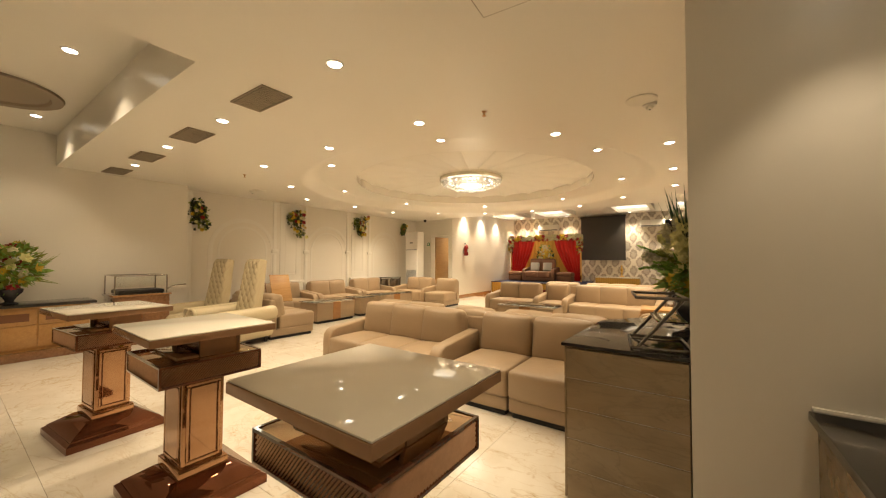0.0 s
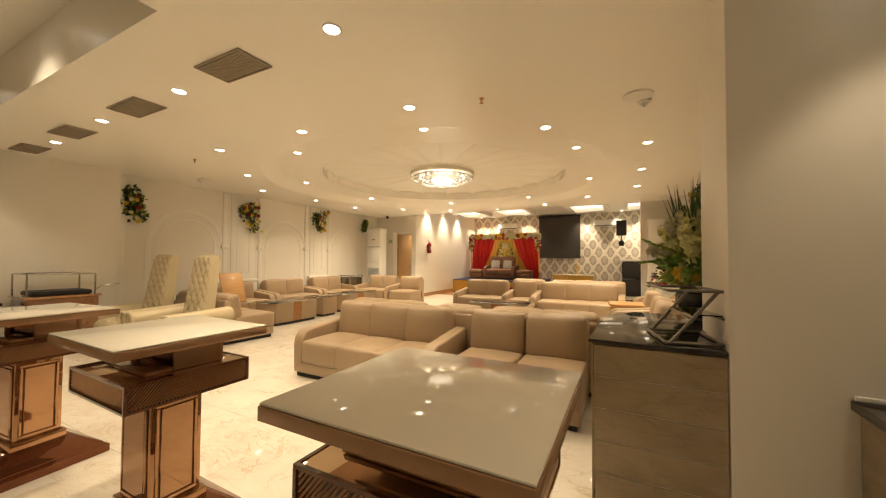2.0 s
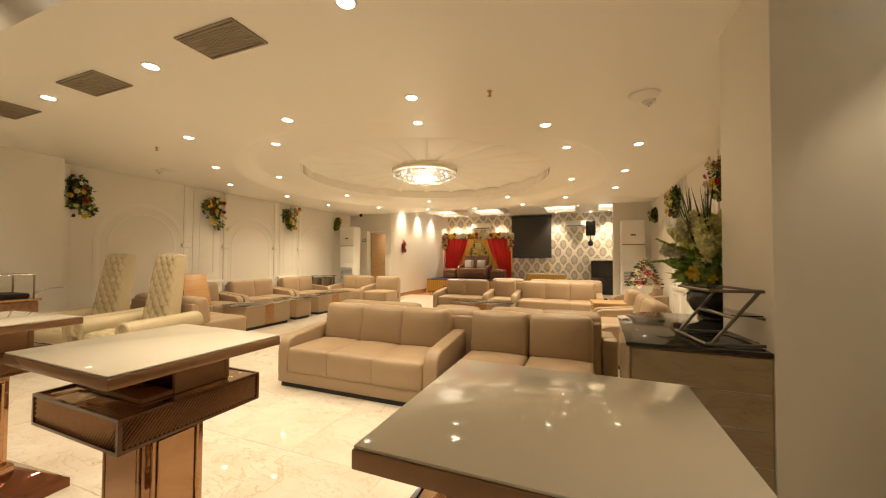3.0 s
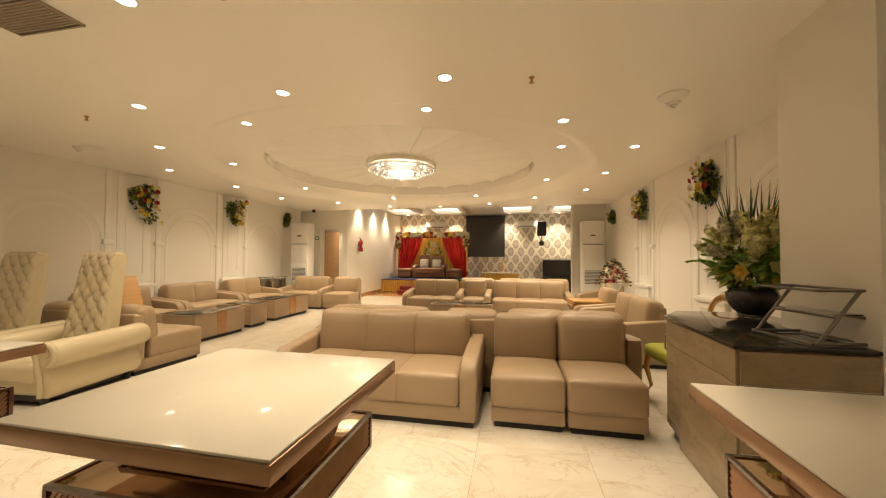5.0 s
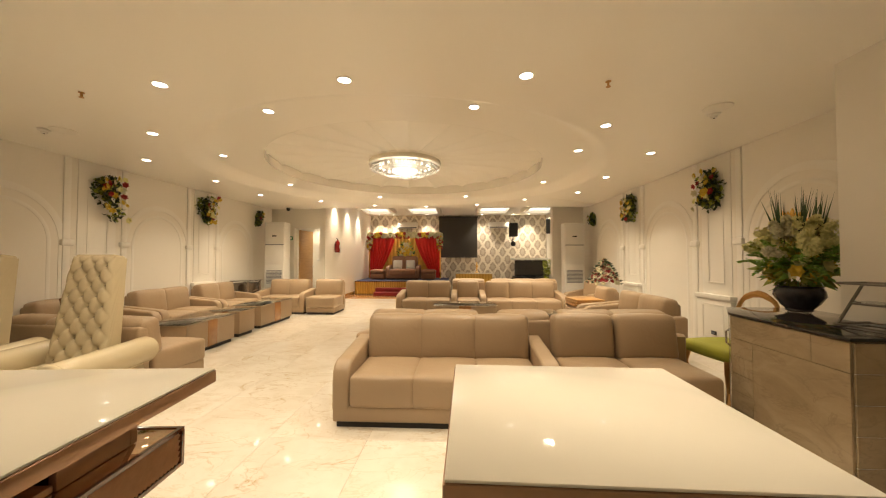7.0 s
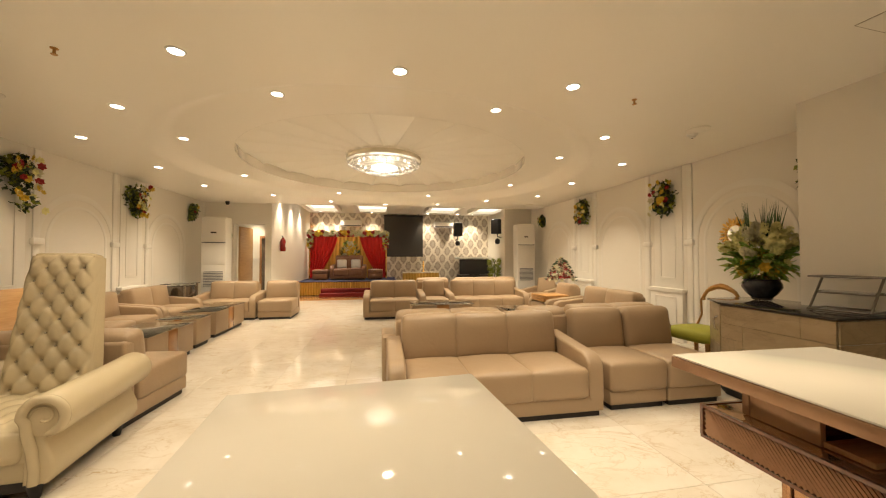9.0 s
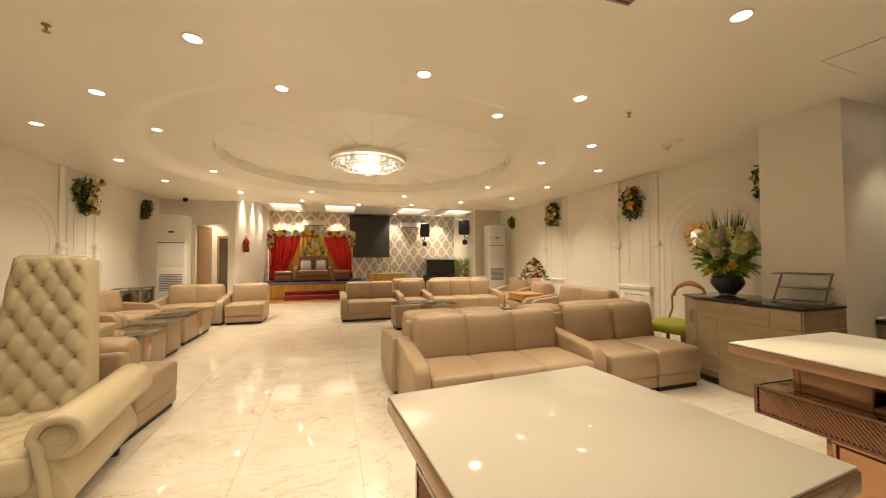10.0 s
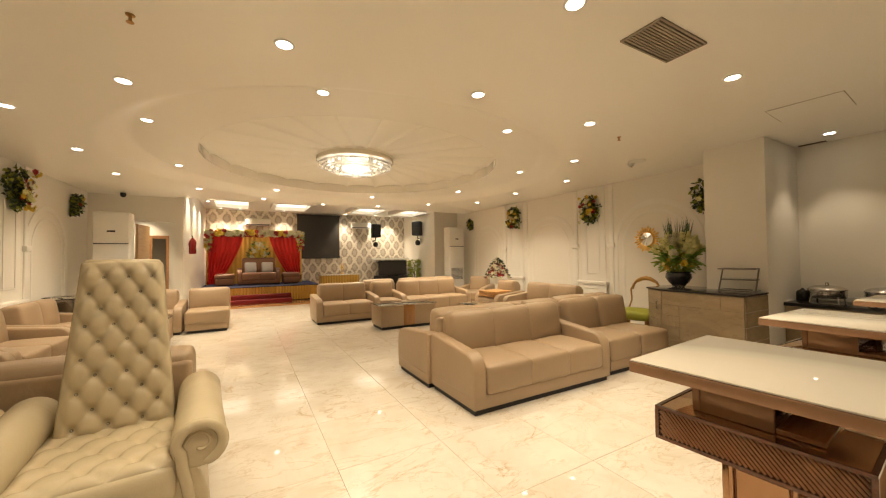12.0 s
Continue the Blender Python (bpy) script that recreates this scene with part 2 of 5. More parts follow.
SIGN_G = surface("green_sign", (0.02, 0.25, 0.08), 0.4, vary=0.05)


# ---- building helpers ----
def smooth(me, angle=40):
    me.polygons.foreach_set("use_smooth", [True] * len(me.polygons))
    me.set_sharp_from_angle(angle=radians(angle))


def mesh(name, bm, material, angle=40):
    me = bpy.data.meshes.new(name)
    bm.normal_update()
    bm.to_mesh(me)
    bm.free()
    smooth(me, angle)
    me.materials.append(material)
    return me


def part(name, bm, material, parent=None, label="", angle=40):
    ob = new(name, mesh(name, bm, material, angle))
    if parent is not None:
        ob.parent = parent
    if label:
        tagged(ob, label=label)
    return ob


def thing(name, label, category, m=None, group="", kind=""):
    ob = new(name)
    ob.empty_display_size = 0.1
    if m is not None:
        ob.matrix_basis = m
    return tagged(ob, label, category, group, kind)


def box(bm, x0, y0, z0, x1, y1, z1, r=0.0, seg=2):
    made = bmesh.ops.create_cube(bm, size=1.0, matrix=Matrix.LocRotScale(((x0 + x1) / 2, (y0 + y1) / 2, (z0 + z1) / 2), None, (x1 - x0, y1 - y0, z1 - z0)))
    if r:
        es = list({e for v in made["verts"] for e in v.link_edges})
        bmesh.ops.bevel(bm, geom=es, offset=r, segments=seg, profile=0.5, affect="EDGES")
    return bm


def boxb(x0, y0, z0, x1, y1, z1, r=0.0, seg=2):
    return box(bmesh.new(), x0, y0, z0, x1, y1, z1, r, seg)


def pillow(bm, x0, y0, z0, x1, y1, z1, r, puff=(0, 0, 0), m=None):
    """A rounded box whose faces swell by puff."""
    c = Vector(((x0 + x1) / 2, (y0 + y1) / 2, (z0 + z1) / 2))
    h = Vector(((x1 - x0) / 2, (y1 - y0) / 2, (z1 - z0) / 2))
    r = min(r, min(h) * 0.98)
    ticks = []
    for k in range(3):
        e = 1 - r / h[k]
        ticks.append([-1, -1 + 0.3 * r / h[k], -e, -e * 0.5, 0, e * 0.5, e, 1 - 0.3 * r / h[k], 1])
    pts = {}

    def vert(i, j, k):
        key = (i, j, k)
        if key not in pts:
            p = Vector((ticks[0][i] * h[0], ticks[1][j] * h[1], ticks[2][k] * h[2]))
            q = Vector([max(-(h[n] - r), min(h[n] - r, p[n])) for n in range(3)])
            d = p - q
            d = d.normalized() * r if d.length > 1e-9 else d
            s = [p[n] / h[n] for n in range(3)]
            out = q + d
            for n in range(3):
                a, b = (n + 1) % 3, (n + 2) % 3
                out[n] += puff[n] * s[n] * max(0, 1 - s[a] ** 2) * max(0, 1 - s[b] ** 2)
            out += c
            pts[key] = bm.verts.new(m @ out if m is not None else out)
        return pts[key]

    n = 8
    for a in range(n):
        for b in range(n):
            bm.faces.new((vert(a, b, 0), vert(a, b + 1, 0), vert(a + 1, b + 1, 0), vert(a + 1, b, 0)))
            bm.faces.new((vert(a, b, n), vert(a + 1, b, n), vert(a + 1, b + 1, n), vert(a, b + 1, n)))
            bm.faces.new((vert(a, 0, b), vert(a + 1, 0, b), vert(a + 1, 0, b + 1), vert(a, 0, b + 1)))
            bm.faces.new((vert(a, n, b), vert(a, n, b + 1), vert(a + 1, n, b + 1), vert(a + 1, n, b)))
            bm.faces.new((vert(0, a, b), vert(0, a, b + 1), vert(0, a + 1, b + 1), vert(0, a + 1, b)))
            bm.faces.new((vert(n, a, b), vert(n, a + 1, b), vert(n, a + 1, b + 1), vert(n, a, b + 1)))
    return bm


def lathe(bm, profile, n=32, m=None):
    """Spin (radius, height) pairs about z."""
    rings = []
    for r, z in profile:
        ring = []
        for i in range(n):
            a = 2 * math.pi * i / n
            p = Vector((r * math.cos(a), r * math.sin(a), z))
            ring.append(bm.verts.new(m @ p if m is not None else p))
        rings.append(ring)
    for lo, hi in zip(rings, rings[1:]):
        for i in range(n):
            bm.faces.new((lo[i], lo[(i + 1) % n], hi[(i + 1) % n], hi[i]))
    if profile[0][0] > 1e-6:
        bm.faces.new(list(reversed(rings[0])))
    if profile[-1][0] > 1e-6:
        bm.faces.new(rings[-1])
    return bm


def tube(bm, pts, r, n=8, across=None):
    """A round bar along points."""
    pts = [Vector(p) for p in pts]
    rings = []
    for i, p in enumerate(pts):
        d = (pts[min(i + 1, len(pts) - 1)] - pts[max(i - 1, 0)]).normalized()
        up = Vector(across) if across else Vector((0, 0, 1)) if abs(d.z) < 0.9 else Vector((1, 0, 0))
        s = d.cross(up).normalized()
        u = s.cross(d).normalized()
        rr = r[i] if isinstance(r, (list, tuple)) else r
        rings.append([bm.verts.new(p + (s * math.cos(2 * math.pi * k / n) + u * math.sin(2 * math.pi * k / n)) * rr) for k in range(n)])
    for a, b in zip(rings, rings[1:]):
        for k in range(n):
            bm.faces.new((a[k], a[(k + 1) % n], b[(k + 1) % n], b[k]))
    bm.faces.new(list(reversed(rings[0])))
    bm.faces.new(rings[-1])
    return bm


def leaf(bm, base, tip, width, curl=0.15):
    """One pointed leaf from base to tip."""
    base, tip = Vector(base), Vector(tip)
    d = tip - base
    side = d.cross(Vector((random.uniform(-1, 1), random.uniform(-1, 1), random.uniform(-1, 1))))
    side = side.normalized() * width if side.length > 1e-6 else Vector((width, 0, 0))
    nrm = d.cross(side).normalized() * (d.length * curl)
    mid = base + d * 0.45 + nrm
    a, b, c, e = bm.verts.new(base), bm.verts.new(mid + side), bm.verts.new(tip), bm.verts.new(mid - side)
    f = bm.verts.new(mid + nrm * 0.4)
    bm.faces.new((a, b, f))
    bm.faces.new((b, c, f))
    bm.faces.new((c, e, f))
    bm.faces.new((e, a, f))


def blossom(bm, c, r, n=6, face=None):
    """A small open flower: petals round a point."""
    c = Vector(c)
    face = Vector(face).normalized() if face is not None else Vector((random.uniform(-1, 1), random.uniform(-1, 1), random.uniform(-0.3, 1))).normalized()
    s = face.cross(Vector((0.3, 0.2, 0.9))).normalized()
    u = face.cross(s)
    for ring, k in ((1.0, 0.25), (0.6, 0.6)):
        for i in range(n):
            a = 2 * math.pi * (i + 0.5 * (ring < 1)) / n
            d = s * math.cos(a) + u * math.sin(a)
            q = face.cross(d)
            p0, p1 = c + face * r * 0.1, c + d * r * ring + face * r * k
            w = q * r * 0.36 * ring
            mid = c + d * r * ring * 0.62 + face * r * k * 0.4
            bm.faces.new((bm.verts.new(p0), bm.verts.new(mid + w), bm.verts.new(p1), bm.verts.new(mid - w)))


def rnd_dir(up=0.0):
    while True:
        v = Vector((random.uniform(-1, 1), random.uniform(-1, 1), random.uniform(-1, 1)))
        if 0.05 < v.length < 1:
            v.normalize()
            v.z += up
            return v.normalized()


# ---- structure ----
XW, XE, XE2, XP = -4.30, 4.25, 4.42, -3.95
YB, YF, YEND = -2.4, 10.0, 14.95
H, HT, HC, HS = 2.60, 2.74, 3.05, 3.00
CX, CY, RO, RI = 0.0, 6.45, 3.05, 2.20


def wall(name, x0, y0, x1, y1, z0, z1, material=None, label="cream painted plaster wall"):
    return tagged(part(name, boxb(x0, y0, z0, x1, y1, z1), material or PAINT), label, "wall", kind="structure")


W_WEST = wall("wall_west", XW - 0.2, 3.06, XW, YF + 0.2, 0, 3.2)
wall("wall_west_front", XP - 0.55, YB - 0.2, XP, 3.06, 0, 3.3)
W_EAST = wall("wall_east", XE, 3.06, XE + 0.7, 10.35, 0, 3.2)
wall("wall_south", XP, YB - 0.2, XE2 + 0.2, YB, 0, 3.3)
wall("wall_alcove", XE2, YB, XE2 + 0.2, 2.444, 0, 3.2)
tagged(part("pillar", boxb(3.475, 2.445, 0, XE2 + 0.2, 3.06, 3.2, 0.006), PAINT), "cream painted square pillar beside the counter", "pillar", kind="structure")
# far end: passage beside the stage
wall("wall_passage_left", XW, YF, -3.66, YF + 0.18, 0, H)
wall("wall_passage_head", -3.66, YF, -2.95, YF + 0.18, 2.08, H)
wall("wall_stage_left", -2.95, YF, -2.80, YEND, 0, 3.2)
wall("wall_passage_back", XW - 0.9, 12.3, -2.95, 12.45, 0, 3.2)
wall("wall_passage_side", XW - 0.9, YF + 0.2, XW - 0.8, 12.3, 0, 3.2)
wall("wall_stage_right_jamb", 3.42, 10.35, 5.0, 10.62, 0, 3.2)
wall("wall_stage_right", 4.36, 10.62, 4.5, YEND, 0, 3.2)
tagged(part("wall_stage_back", boxb(-2.95, YEND, 0, 4.6, YEND + 0.15, 3.2), DAMASK), "damask wallpaper with grey-brown ogee medallions", "wall", kind="structure")

# ceiling: soffit, circular tier, fluted dome, raised bays
bm = bmesh.new()


def quad(b, *ps):
    return b.faces.new([b.verts.new(p) for p in ps])


def rect_at(b, a, x0, y0, x1, y1):
    """Where the ray at angle a from the dome's middle meets the rectangle."""
    dx, dy = math.cos(a), math.sin(a)
    k = min(((x1 if dx > 0 else x0) - CX) / dx if abs(dx) > 1e-9 else 1e9, ((y1 if dy > 0 else y0) - CY) / dy if abs(dy) > 1e-9 else 1e9)
    return (CX + dx * k, CY + dy * k, H)


RX0, RY0, RX1, RY1 = XW - 0.02, 1.43, XE + 0.6, 9.9
angles = sorted([2 * math.pi * i / 120 for i in range(120)] + [math.atan2(y - CY, x - CX) % (2 * math.pi) for x in (RX0, RX1) for y in (RY0, RY1)])
for a, b2 in zip(angles, angles[1:] + [angles[0] + 2 * math.pi]):
    ca, sa, cb, sb = math.cos(a), math.sin(a), math.cos(b2), math.sin(b2)
    p = lambda r, c, s, z: (CX + r * c, CY + r * s, z)
    quad(bm, rect_at(bm, a, RX0, RY0, RX1, RY1), p(RO + 0.08, ca, sa, H), p(RO + 0.08, cb, sb, H), rect_at(bm, b2, RX0, RY0, RX1, RY1))
    for k in range(8):
        # soft cove between the soffit and the raised ring
        r0, r1 = RO + 0.08 - 0.32 * k / 8, RO + 0.08 - 0.32 * (k + 1) / 8
        z0, z1 = (H + (HT - H) * (3 * f * f - 2 * f ** 3) for f in (k / 8, (k + 1) / 8))
        quad(bm, p(r0, ca, sa, z0), p(r1, ca, sa, z1), p(r1, cb, sb, z1), p(r0, cb, sb, z0))
    quad(bm, p(RO - 0.24, ca, sa, HT), p(RI, ca, sa, HT), p(RI, cb, sb, HT), p(RO - 0.24, cb, sb, HT))
quad(bm, (0.79, YB, H), (0.79, 1.43, H), (XE2 + 0.1, 1.43, H), (XE2 + 0.1, YB, H))
quad(bm, (XW - 0.1, YB, HC), (XW - 0.1, 1.43, HC), (0.79, 1.43, HC), (0.79, YB, HC))
quad(bm, (XW - 0.1, 1.43, H), (0.79, 1.43, H), (0.79, 1.43, HC), (XW - 0.1, 1.43, HC))
quad(bm, (0.79, YB, H), (0.79, YB, HC), (0.79, 1.43, HC), (0.79, 1.43, H))
quad(bm, (-5.3, 9.9, HS), (5.0, 9.9, HS), (5.0, YEND + 0.1, HS), (-5.3, YEND + 0.1, HS))
quad(bm, (-2.9, 9.9, H), (XE + 0.6, 9.9, H), (XE + 0.6, 9.9, HS), (-2.9, 9.9, HS))
quad(bm, (-5.3, 9.9, H), (-2.9, 9.9, H), (-2.9, 12.4, H), (-5.3, 12.4, H))
bmesh.ops.remove_doubles(bm, verts=bm.verts, dist=0.0005)
CEILING = tagged(part("ceiling", bm, CEIL, angle=25), "glossy cream ceiling with a round stepped recess", "ceiling", kind="structure")
# fluted shell of the dome
bm = bmesh.new()
FL, PER, RINGS = 22, 10, 14
grid = []
for k in range(RINGS + 1):
    r = 0.40 + (RI + 0.06 - 0.40) * k / RINGS
    row = []
    for i in range(FL * PER):
        a = 2 * math.pi * i / (FL * PER)
        f = abs(math.sin(FL * a / 2))
        z = HT + 0.18 - 0.02 * (r / RI) ** 1.6 + (0.022 + 0.03 * (r / RI) ** 4) * (f ** 0.42 - 0.6)
        row.append(bm.verts.new((CX + r * math.cos(a), CY + r * math.sin(a), z)))
    grid.append(row)
for lo, hi in zip(grid, grid[1:]):
    for i in range(FL * PER):
        j = (i + 1) % (FL * PER)
        bm.faces.new((lo[i], lo[j], hi[j], hi[i]))
part("ceiling_dome_shell", bm, SHELL, CEILING, "fluted plaster shell of the round recess", angle=30)
# polished fluted upright rim
bm = bmesh.new()
rim = [[], []]
for i in range(FL * PER):
    a = 2 * math.pi * i / (FL * PER)
    f = abs(math.sin(FL * a / 2))
    for k, (r, z) in enumerate(((RI, HT - 0.001), (RI + 0.02 + 0.02 * f, HT + 0.22))):
        rim[k].append(bm.verts.new((CX + r * math.cos(a), CY + r * math.sin(a), z)))
for i in range(FL * PER):
    j = (i + 1) % (FL * PER)
    bm.faces.new((rim[0][i], rim[0][j], rim[1][j], rim[1][i]))
part("ceiling_dome_rim", bm, CEIL_RIM, CEILING, "polished fluted rim of the recess", angle=30)
bm = bmesh.new()
lathe(bm, [(0.0, HT + 0.135), (0.50, HT + 0.135), (0.58, HT + 0.145), (0.62, HT + 0.165), (0.64, HT + 0.20)], 64, Matrix.Translation((CX - 0.07, CY + 0.06, 0)))
part("ceiling_dome_boss", bm, CEIL, CEILING, "round plaster boss over the chandelier", angle=30)
# unseen slab added over everything; it keeps the world light out
tagged(part("roof_slab", boxb(-5.6, YB - 0.2, 3.32, 5.2, YEND + 0.2, 3.45), PAINT), "plain unseen slab above the ceiling, keeping world light out", "ceiling", kind="structure")
# round recess in the raised bay
bm = bmesh.new()
lathe(bm, [(0.56, HC - 0.004), (0.55, HC - 0.03), (0.46, HC - 0.03), (0.44, HC - 0.006), (0.0, HC - 0.006)], 48, Matrix.Translation((-2.4, 0.72, 0)))
part("ceiling_round_moulding", bm, VENT_M, CEILING)

# stage ceiling light trays
def light_tray(x0, x1):
    t = thing("ceiling_light", "long recessed ceiling tray with warm white cove light", "ceiling light", pose((x0 + x1) / 2, 12.6, HS), group="stage ceiling trays")
    w = (x1 - x0) / 2
    bm = bmesh.new()
    for a in ((-w, -0.8, w, -0.68), (-w, 0.68, w, 0.8), (-w, -0.68, -w + 0.12, 0.68), (w - 0.12, -0.68, w, 0.68)):
        box(bm, a[0], a[1], -0.14, a[2], a[3], -0.002)
    part("frame", bm, TRIM, t)
    # the whole bottom glows, imitating cove light that falls on it
    part("diffuser", boxb(-w + 0.125, -0.675, -0.03, w - 0.125, 0.675, -0.004), PANEL, t, "glowing panel in place of the cove-lit tray bottom")


for x0, x1 in ((-2.5, -1.45), (-0.95, 0.2), (1.45, 2.6), (3.05, 4.15)):
    light_tray(x0, x1)

# downlights, with a few unseen ones added as fill
def downlight(x, y, z, spot=1.0, size=114, blend=0.85):
    t = thing("downlight", "round recessed ceiling downlight, lit warm white", "downlight", pose(x, y, z), group="ceiling downlights")
    bm = bmesh.new()
    lathe(bm, [(0.045, -0.001), (0.047, -0.007), (0.057, -0.006), (0.061, -0.0005)], 20)
    part("trim_ring", bm, WHITE_P, t)
    bm = bmesh.new()
    lathe(bm, [(0.0, -0.004), (0.044, -0.004), (0.045, -0.001)], 20)
    part("lens", bm, LAMP, t, "glowing frosted lens")
    lamp = bpy.data.lights.new("downlight_beam", "SPOT")
    lamp.energy = SPOT_W * spot
    lamp.color = WARM
    lamp.spot_size, lamp.spot_blend, lamp.shadow_soft_size = radians(size), blend, 0.045
    ob = new("downlight_beam", lamp)
    ob.matrix_basis = pose(x, y, z - 0.03)


for x, y in ((1.535, 1.975), (-0.15, 2.0), (-1.54, 2.0), (-2.91, 2.05), (0.0, 3.1), (1.36, 3.1), (-1.45, 3.1), (-2.44, 4.13), (2.35, 4.13),
             (-3.42, 5.12), (3.31, 5.12), (-3.38, 6.45), (3.30, 6.47), (-3.36, 7.8), (3.28, 7.84), (-2.4, 8.65), (2.35, 8.65), (-1.3, 9.4), (1.3, 9.4), (0.0, 9.65)):
    if x == 1.535:
        downlight(x, y, H, 1.95, 76, 0.6)
        continue
    downlight(x, y, H, 0.5 if x < -2.3 and y < 5.5 else 0.85 if x < -3 and y < 7 else 0.95 if x == -0.15 else 0.75 if y < 3.2 else 0.72 if x > 2.2 and y < 5.5 else 1.0 if y < 6 else 1.4)
for x, y in ((-1.06, 3.95), (1.01, 3.95), (-2.55, 5.43), (2.5, 5.43), (-2.55, 7.46), (2.5, 7.46), (-1.07, 8.98), (1.01, 8.98)):
    downlight(x, y, HT, 1.0 if y < 6 else 1.4)
# the one at (-1.6, -0.6) is unseen, added behind the camera path
for x, y in ((-0.81, 1.08), (-3.14, 1.14), (-1.6, -0.6)):
    downlight(x, y, HC, 0.62 if x > -2 else 0.48)
# added fill behind the camera path, where no fitting is known
downlight(1.0, -0.4, H, 0.28)
downlight(4.0, 2.05, H, 0.32, 76, 0.5)
# added fill deep in the alcove, to brighten the pillar's south face
downlight(4.0, 0.6, H, 0.6, 110)
for x, y in ((-2.6, 10.7), (-2.6, 11.9), (-2.6, 13.1)):
    downlight(x, y, HS, 2.6, 80)
for x, y in ((-2.35, 14.6), (-1.8, 14.6), (-0.45, 14.6), (1.75, 14.6), (2.98, 14.6), (3.6, 14.6), (3.9, 13.2)):
    downlight(x, y, HS, 2.0, 95)
downlight(-3.3, 11.2, H, 1.0)
downlight(-3.88, 12.0, H, 1.2, 90)
downlight(-4.6, 11.3, H, 0.5)

# wall panelling: pilasters, arches and framed panels, laid on the two long walls
def arch(parent, x, sgn, yc, r, w, spring, base, d):
    bm = bmesh.new()
    pts = [(yc - r, base)] + [(yc - r * math.cos(math.pi * i / 28), spring + r * math.sin(math.pi * i / 28)) for i in range(29)] + [(yc + r, base)]
    cen = [(yc, spring)] * len(pts)
    rows = []
    for i, (y, z) in enumerate(pts):
        if i in (0, len(pts) - 1):
            dy, dz = (1 if y > yc else -1), 0
        else:
            dy, dz = (y - yc) / r, (z - spring) / r
        rows.append([bm.verts.new((x + sgn * e, y + dy * o, z + dz * o)) for o, e in ((-w / 2, 0.001), (-w / 2, d), (-w / 6, d * 1.5), (w / 6, d * 1.5), (w / 2, d), (w / 2, 0.001))])
    for a, b in zip(rows, rows[1:]):
        for k in range(5):
            bm.faces.new((a[k], a[k + 1], b[k + 1], b[k]))
    part("arch_moulding", bm, TRIM, parent)


def frame_panel(parent, x, sgn, y0, y1, z0, z1, w=0.025, d=0.009):
    bm = bmesh.new()
    for a in ((y0, z0, y1, z0 + w), (y0, z1 - w, y1, z1), (y0, z0 + w, y0 + w, z1 - w), (y1 - w, z0 + w, y1, z1 - w)):
        xs = sorted((x + sgn * 0.001, x + sgn * d))
        box(bm, xs[0], a[0], a[1], xs[1], a[2], a[3], 0.005, 1)
    part("panel_moulding", bm, TRIM, parent)


def strip(parent, name, x, sgn, y0, y1, z0, z1, d, r=0.008):
    xs = sorted((x - sgn * 0.01, x + sgn * d))
    part(name, boxb(xs[0], y0, z0, xs[1], y1, z1, r), TRIM, parent)


def panel_wall(parent, x, sgn, piers, arches):
    for yc in piers:
        strip(parent, "pilaster", x, sgn, yc - 0.27, yc + 0.27, 0.12, H - 0.004, 0.012)
        strip(parent, "pilaster_base", x, sgn, yc - 0.31, yc + 0.31, 0.0, 0.72, 0.065)
        strip(parent, "pilaster_cap", x, sgn, yc - 0.33, yc + 0.33, 0.72, 0.78, 0.085)
        frame_panel(parent, x + sgn * 0.065, sgn, yc - 0.2, yc + 0.2, 0.17, 0.66)
        frame_panel(parent, x + sgn * 0.012, sgn, yc - 0.15, yc + 0.15, 0.92, 2.35)
        for s in (-1, 1):
            strip(parent, "half_column", x, sgn, yc + s * 0.40 - 0.045, yc + s * 0.40 + 0.045, 0.0, H - 0.004, 0.02, 0.012)
            strip(parent, "column_capital", x, sgn, yc + s * 0.40 - 0.075, yc + s * 0.40 + 0.075, 1.42, 1.50, 0.05, 0.012)
    for yc, r in arches:
        arch(parent, x, sgn, yc, r + 0.02, 0.085, 1.46, 0.0, 0.006)
        arch(parent, x, sgn, yc, r - 0.13, 0.045, 1.46, 0.10, 0.004)


panel_wall(W_WEST, XW, 1, (5.30, 7.40), ((4.22, 0.62), (6.35, 0.62), (8.45, 0.60)))
panel_wall(W_EAST, XE, -1, (5.33, 7.59), ((4.15, 0.68), (6.46, 0.66), (8.75, 0.62)))
strip(W_WEST, "half_column", XW, 1, 3.10, 3.24, 0.0, H - 0.06, 0.06)


# ---- seating ----
def arm_bm(x0, x1, d, h):
    """A padded arm whose top rolls over at the front."""
    bm = bmesh.new()
    prof = [(0.0, 0.13), (0.0, h - 0.16), (0.012, h - 0.08), (0.05, h - 0.03), (0.11, h - 0.005), (0.2, h), (d - 0.2, h + 0.035), (d - 0.03, h + 0.05), (d, h + 0.03), (d, 0.13)]
    a = [bm.verts.new((x0, y, z)) for y, z in prof]
    b = [bm.verts.new((x1, y, z)) for y, z in prof]
    bm.faces.new(list(reversed(a)))
    bm.faces.new(b)
    for i in range(len(prof)):
        j = (i + 1) % len(prof)
        bm.faces.new((a[i], a[j], b[j], b[i]))
    bmesh.ops.recalc_face_normals(bm, faces=bm.faces)
    es = [e for f in bm.faces if len(f.verts) > 4 for e in f.edges]
    bmesh.ops.bevel(bm, geom=list(set(es)), offset=0.022, segments=3, profile=0.5, affect="EDGES")
    return bm


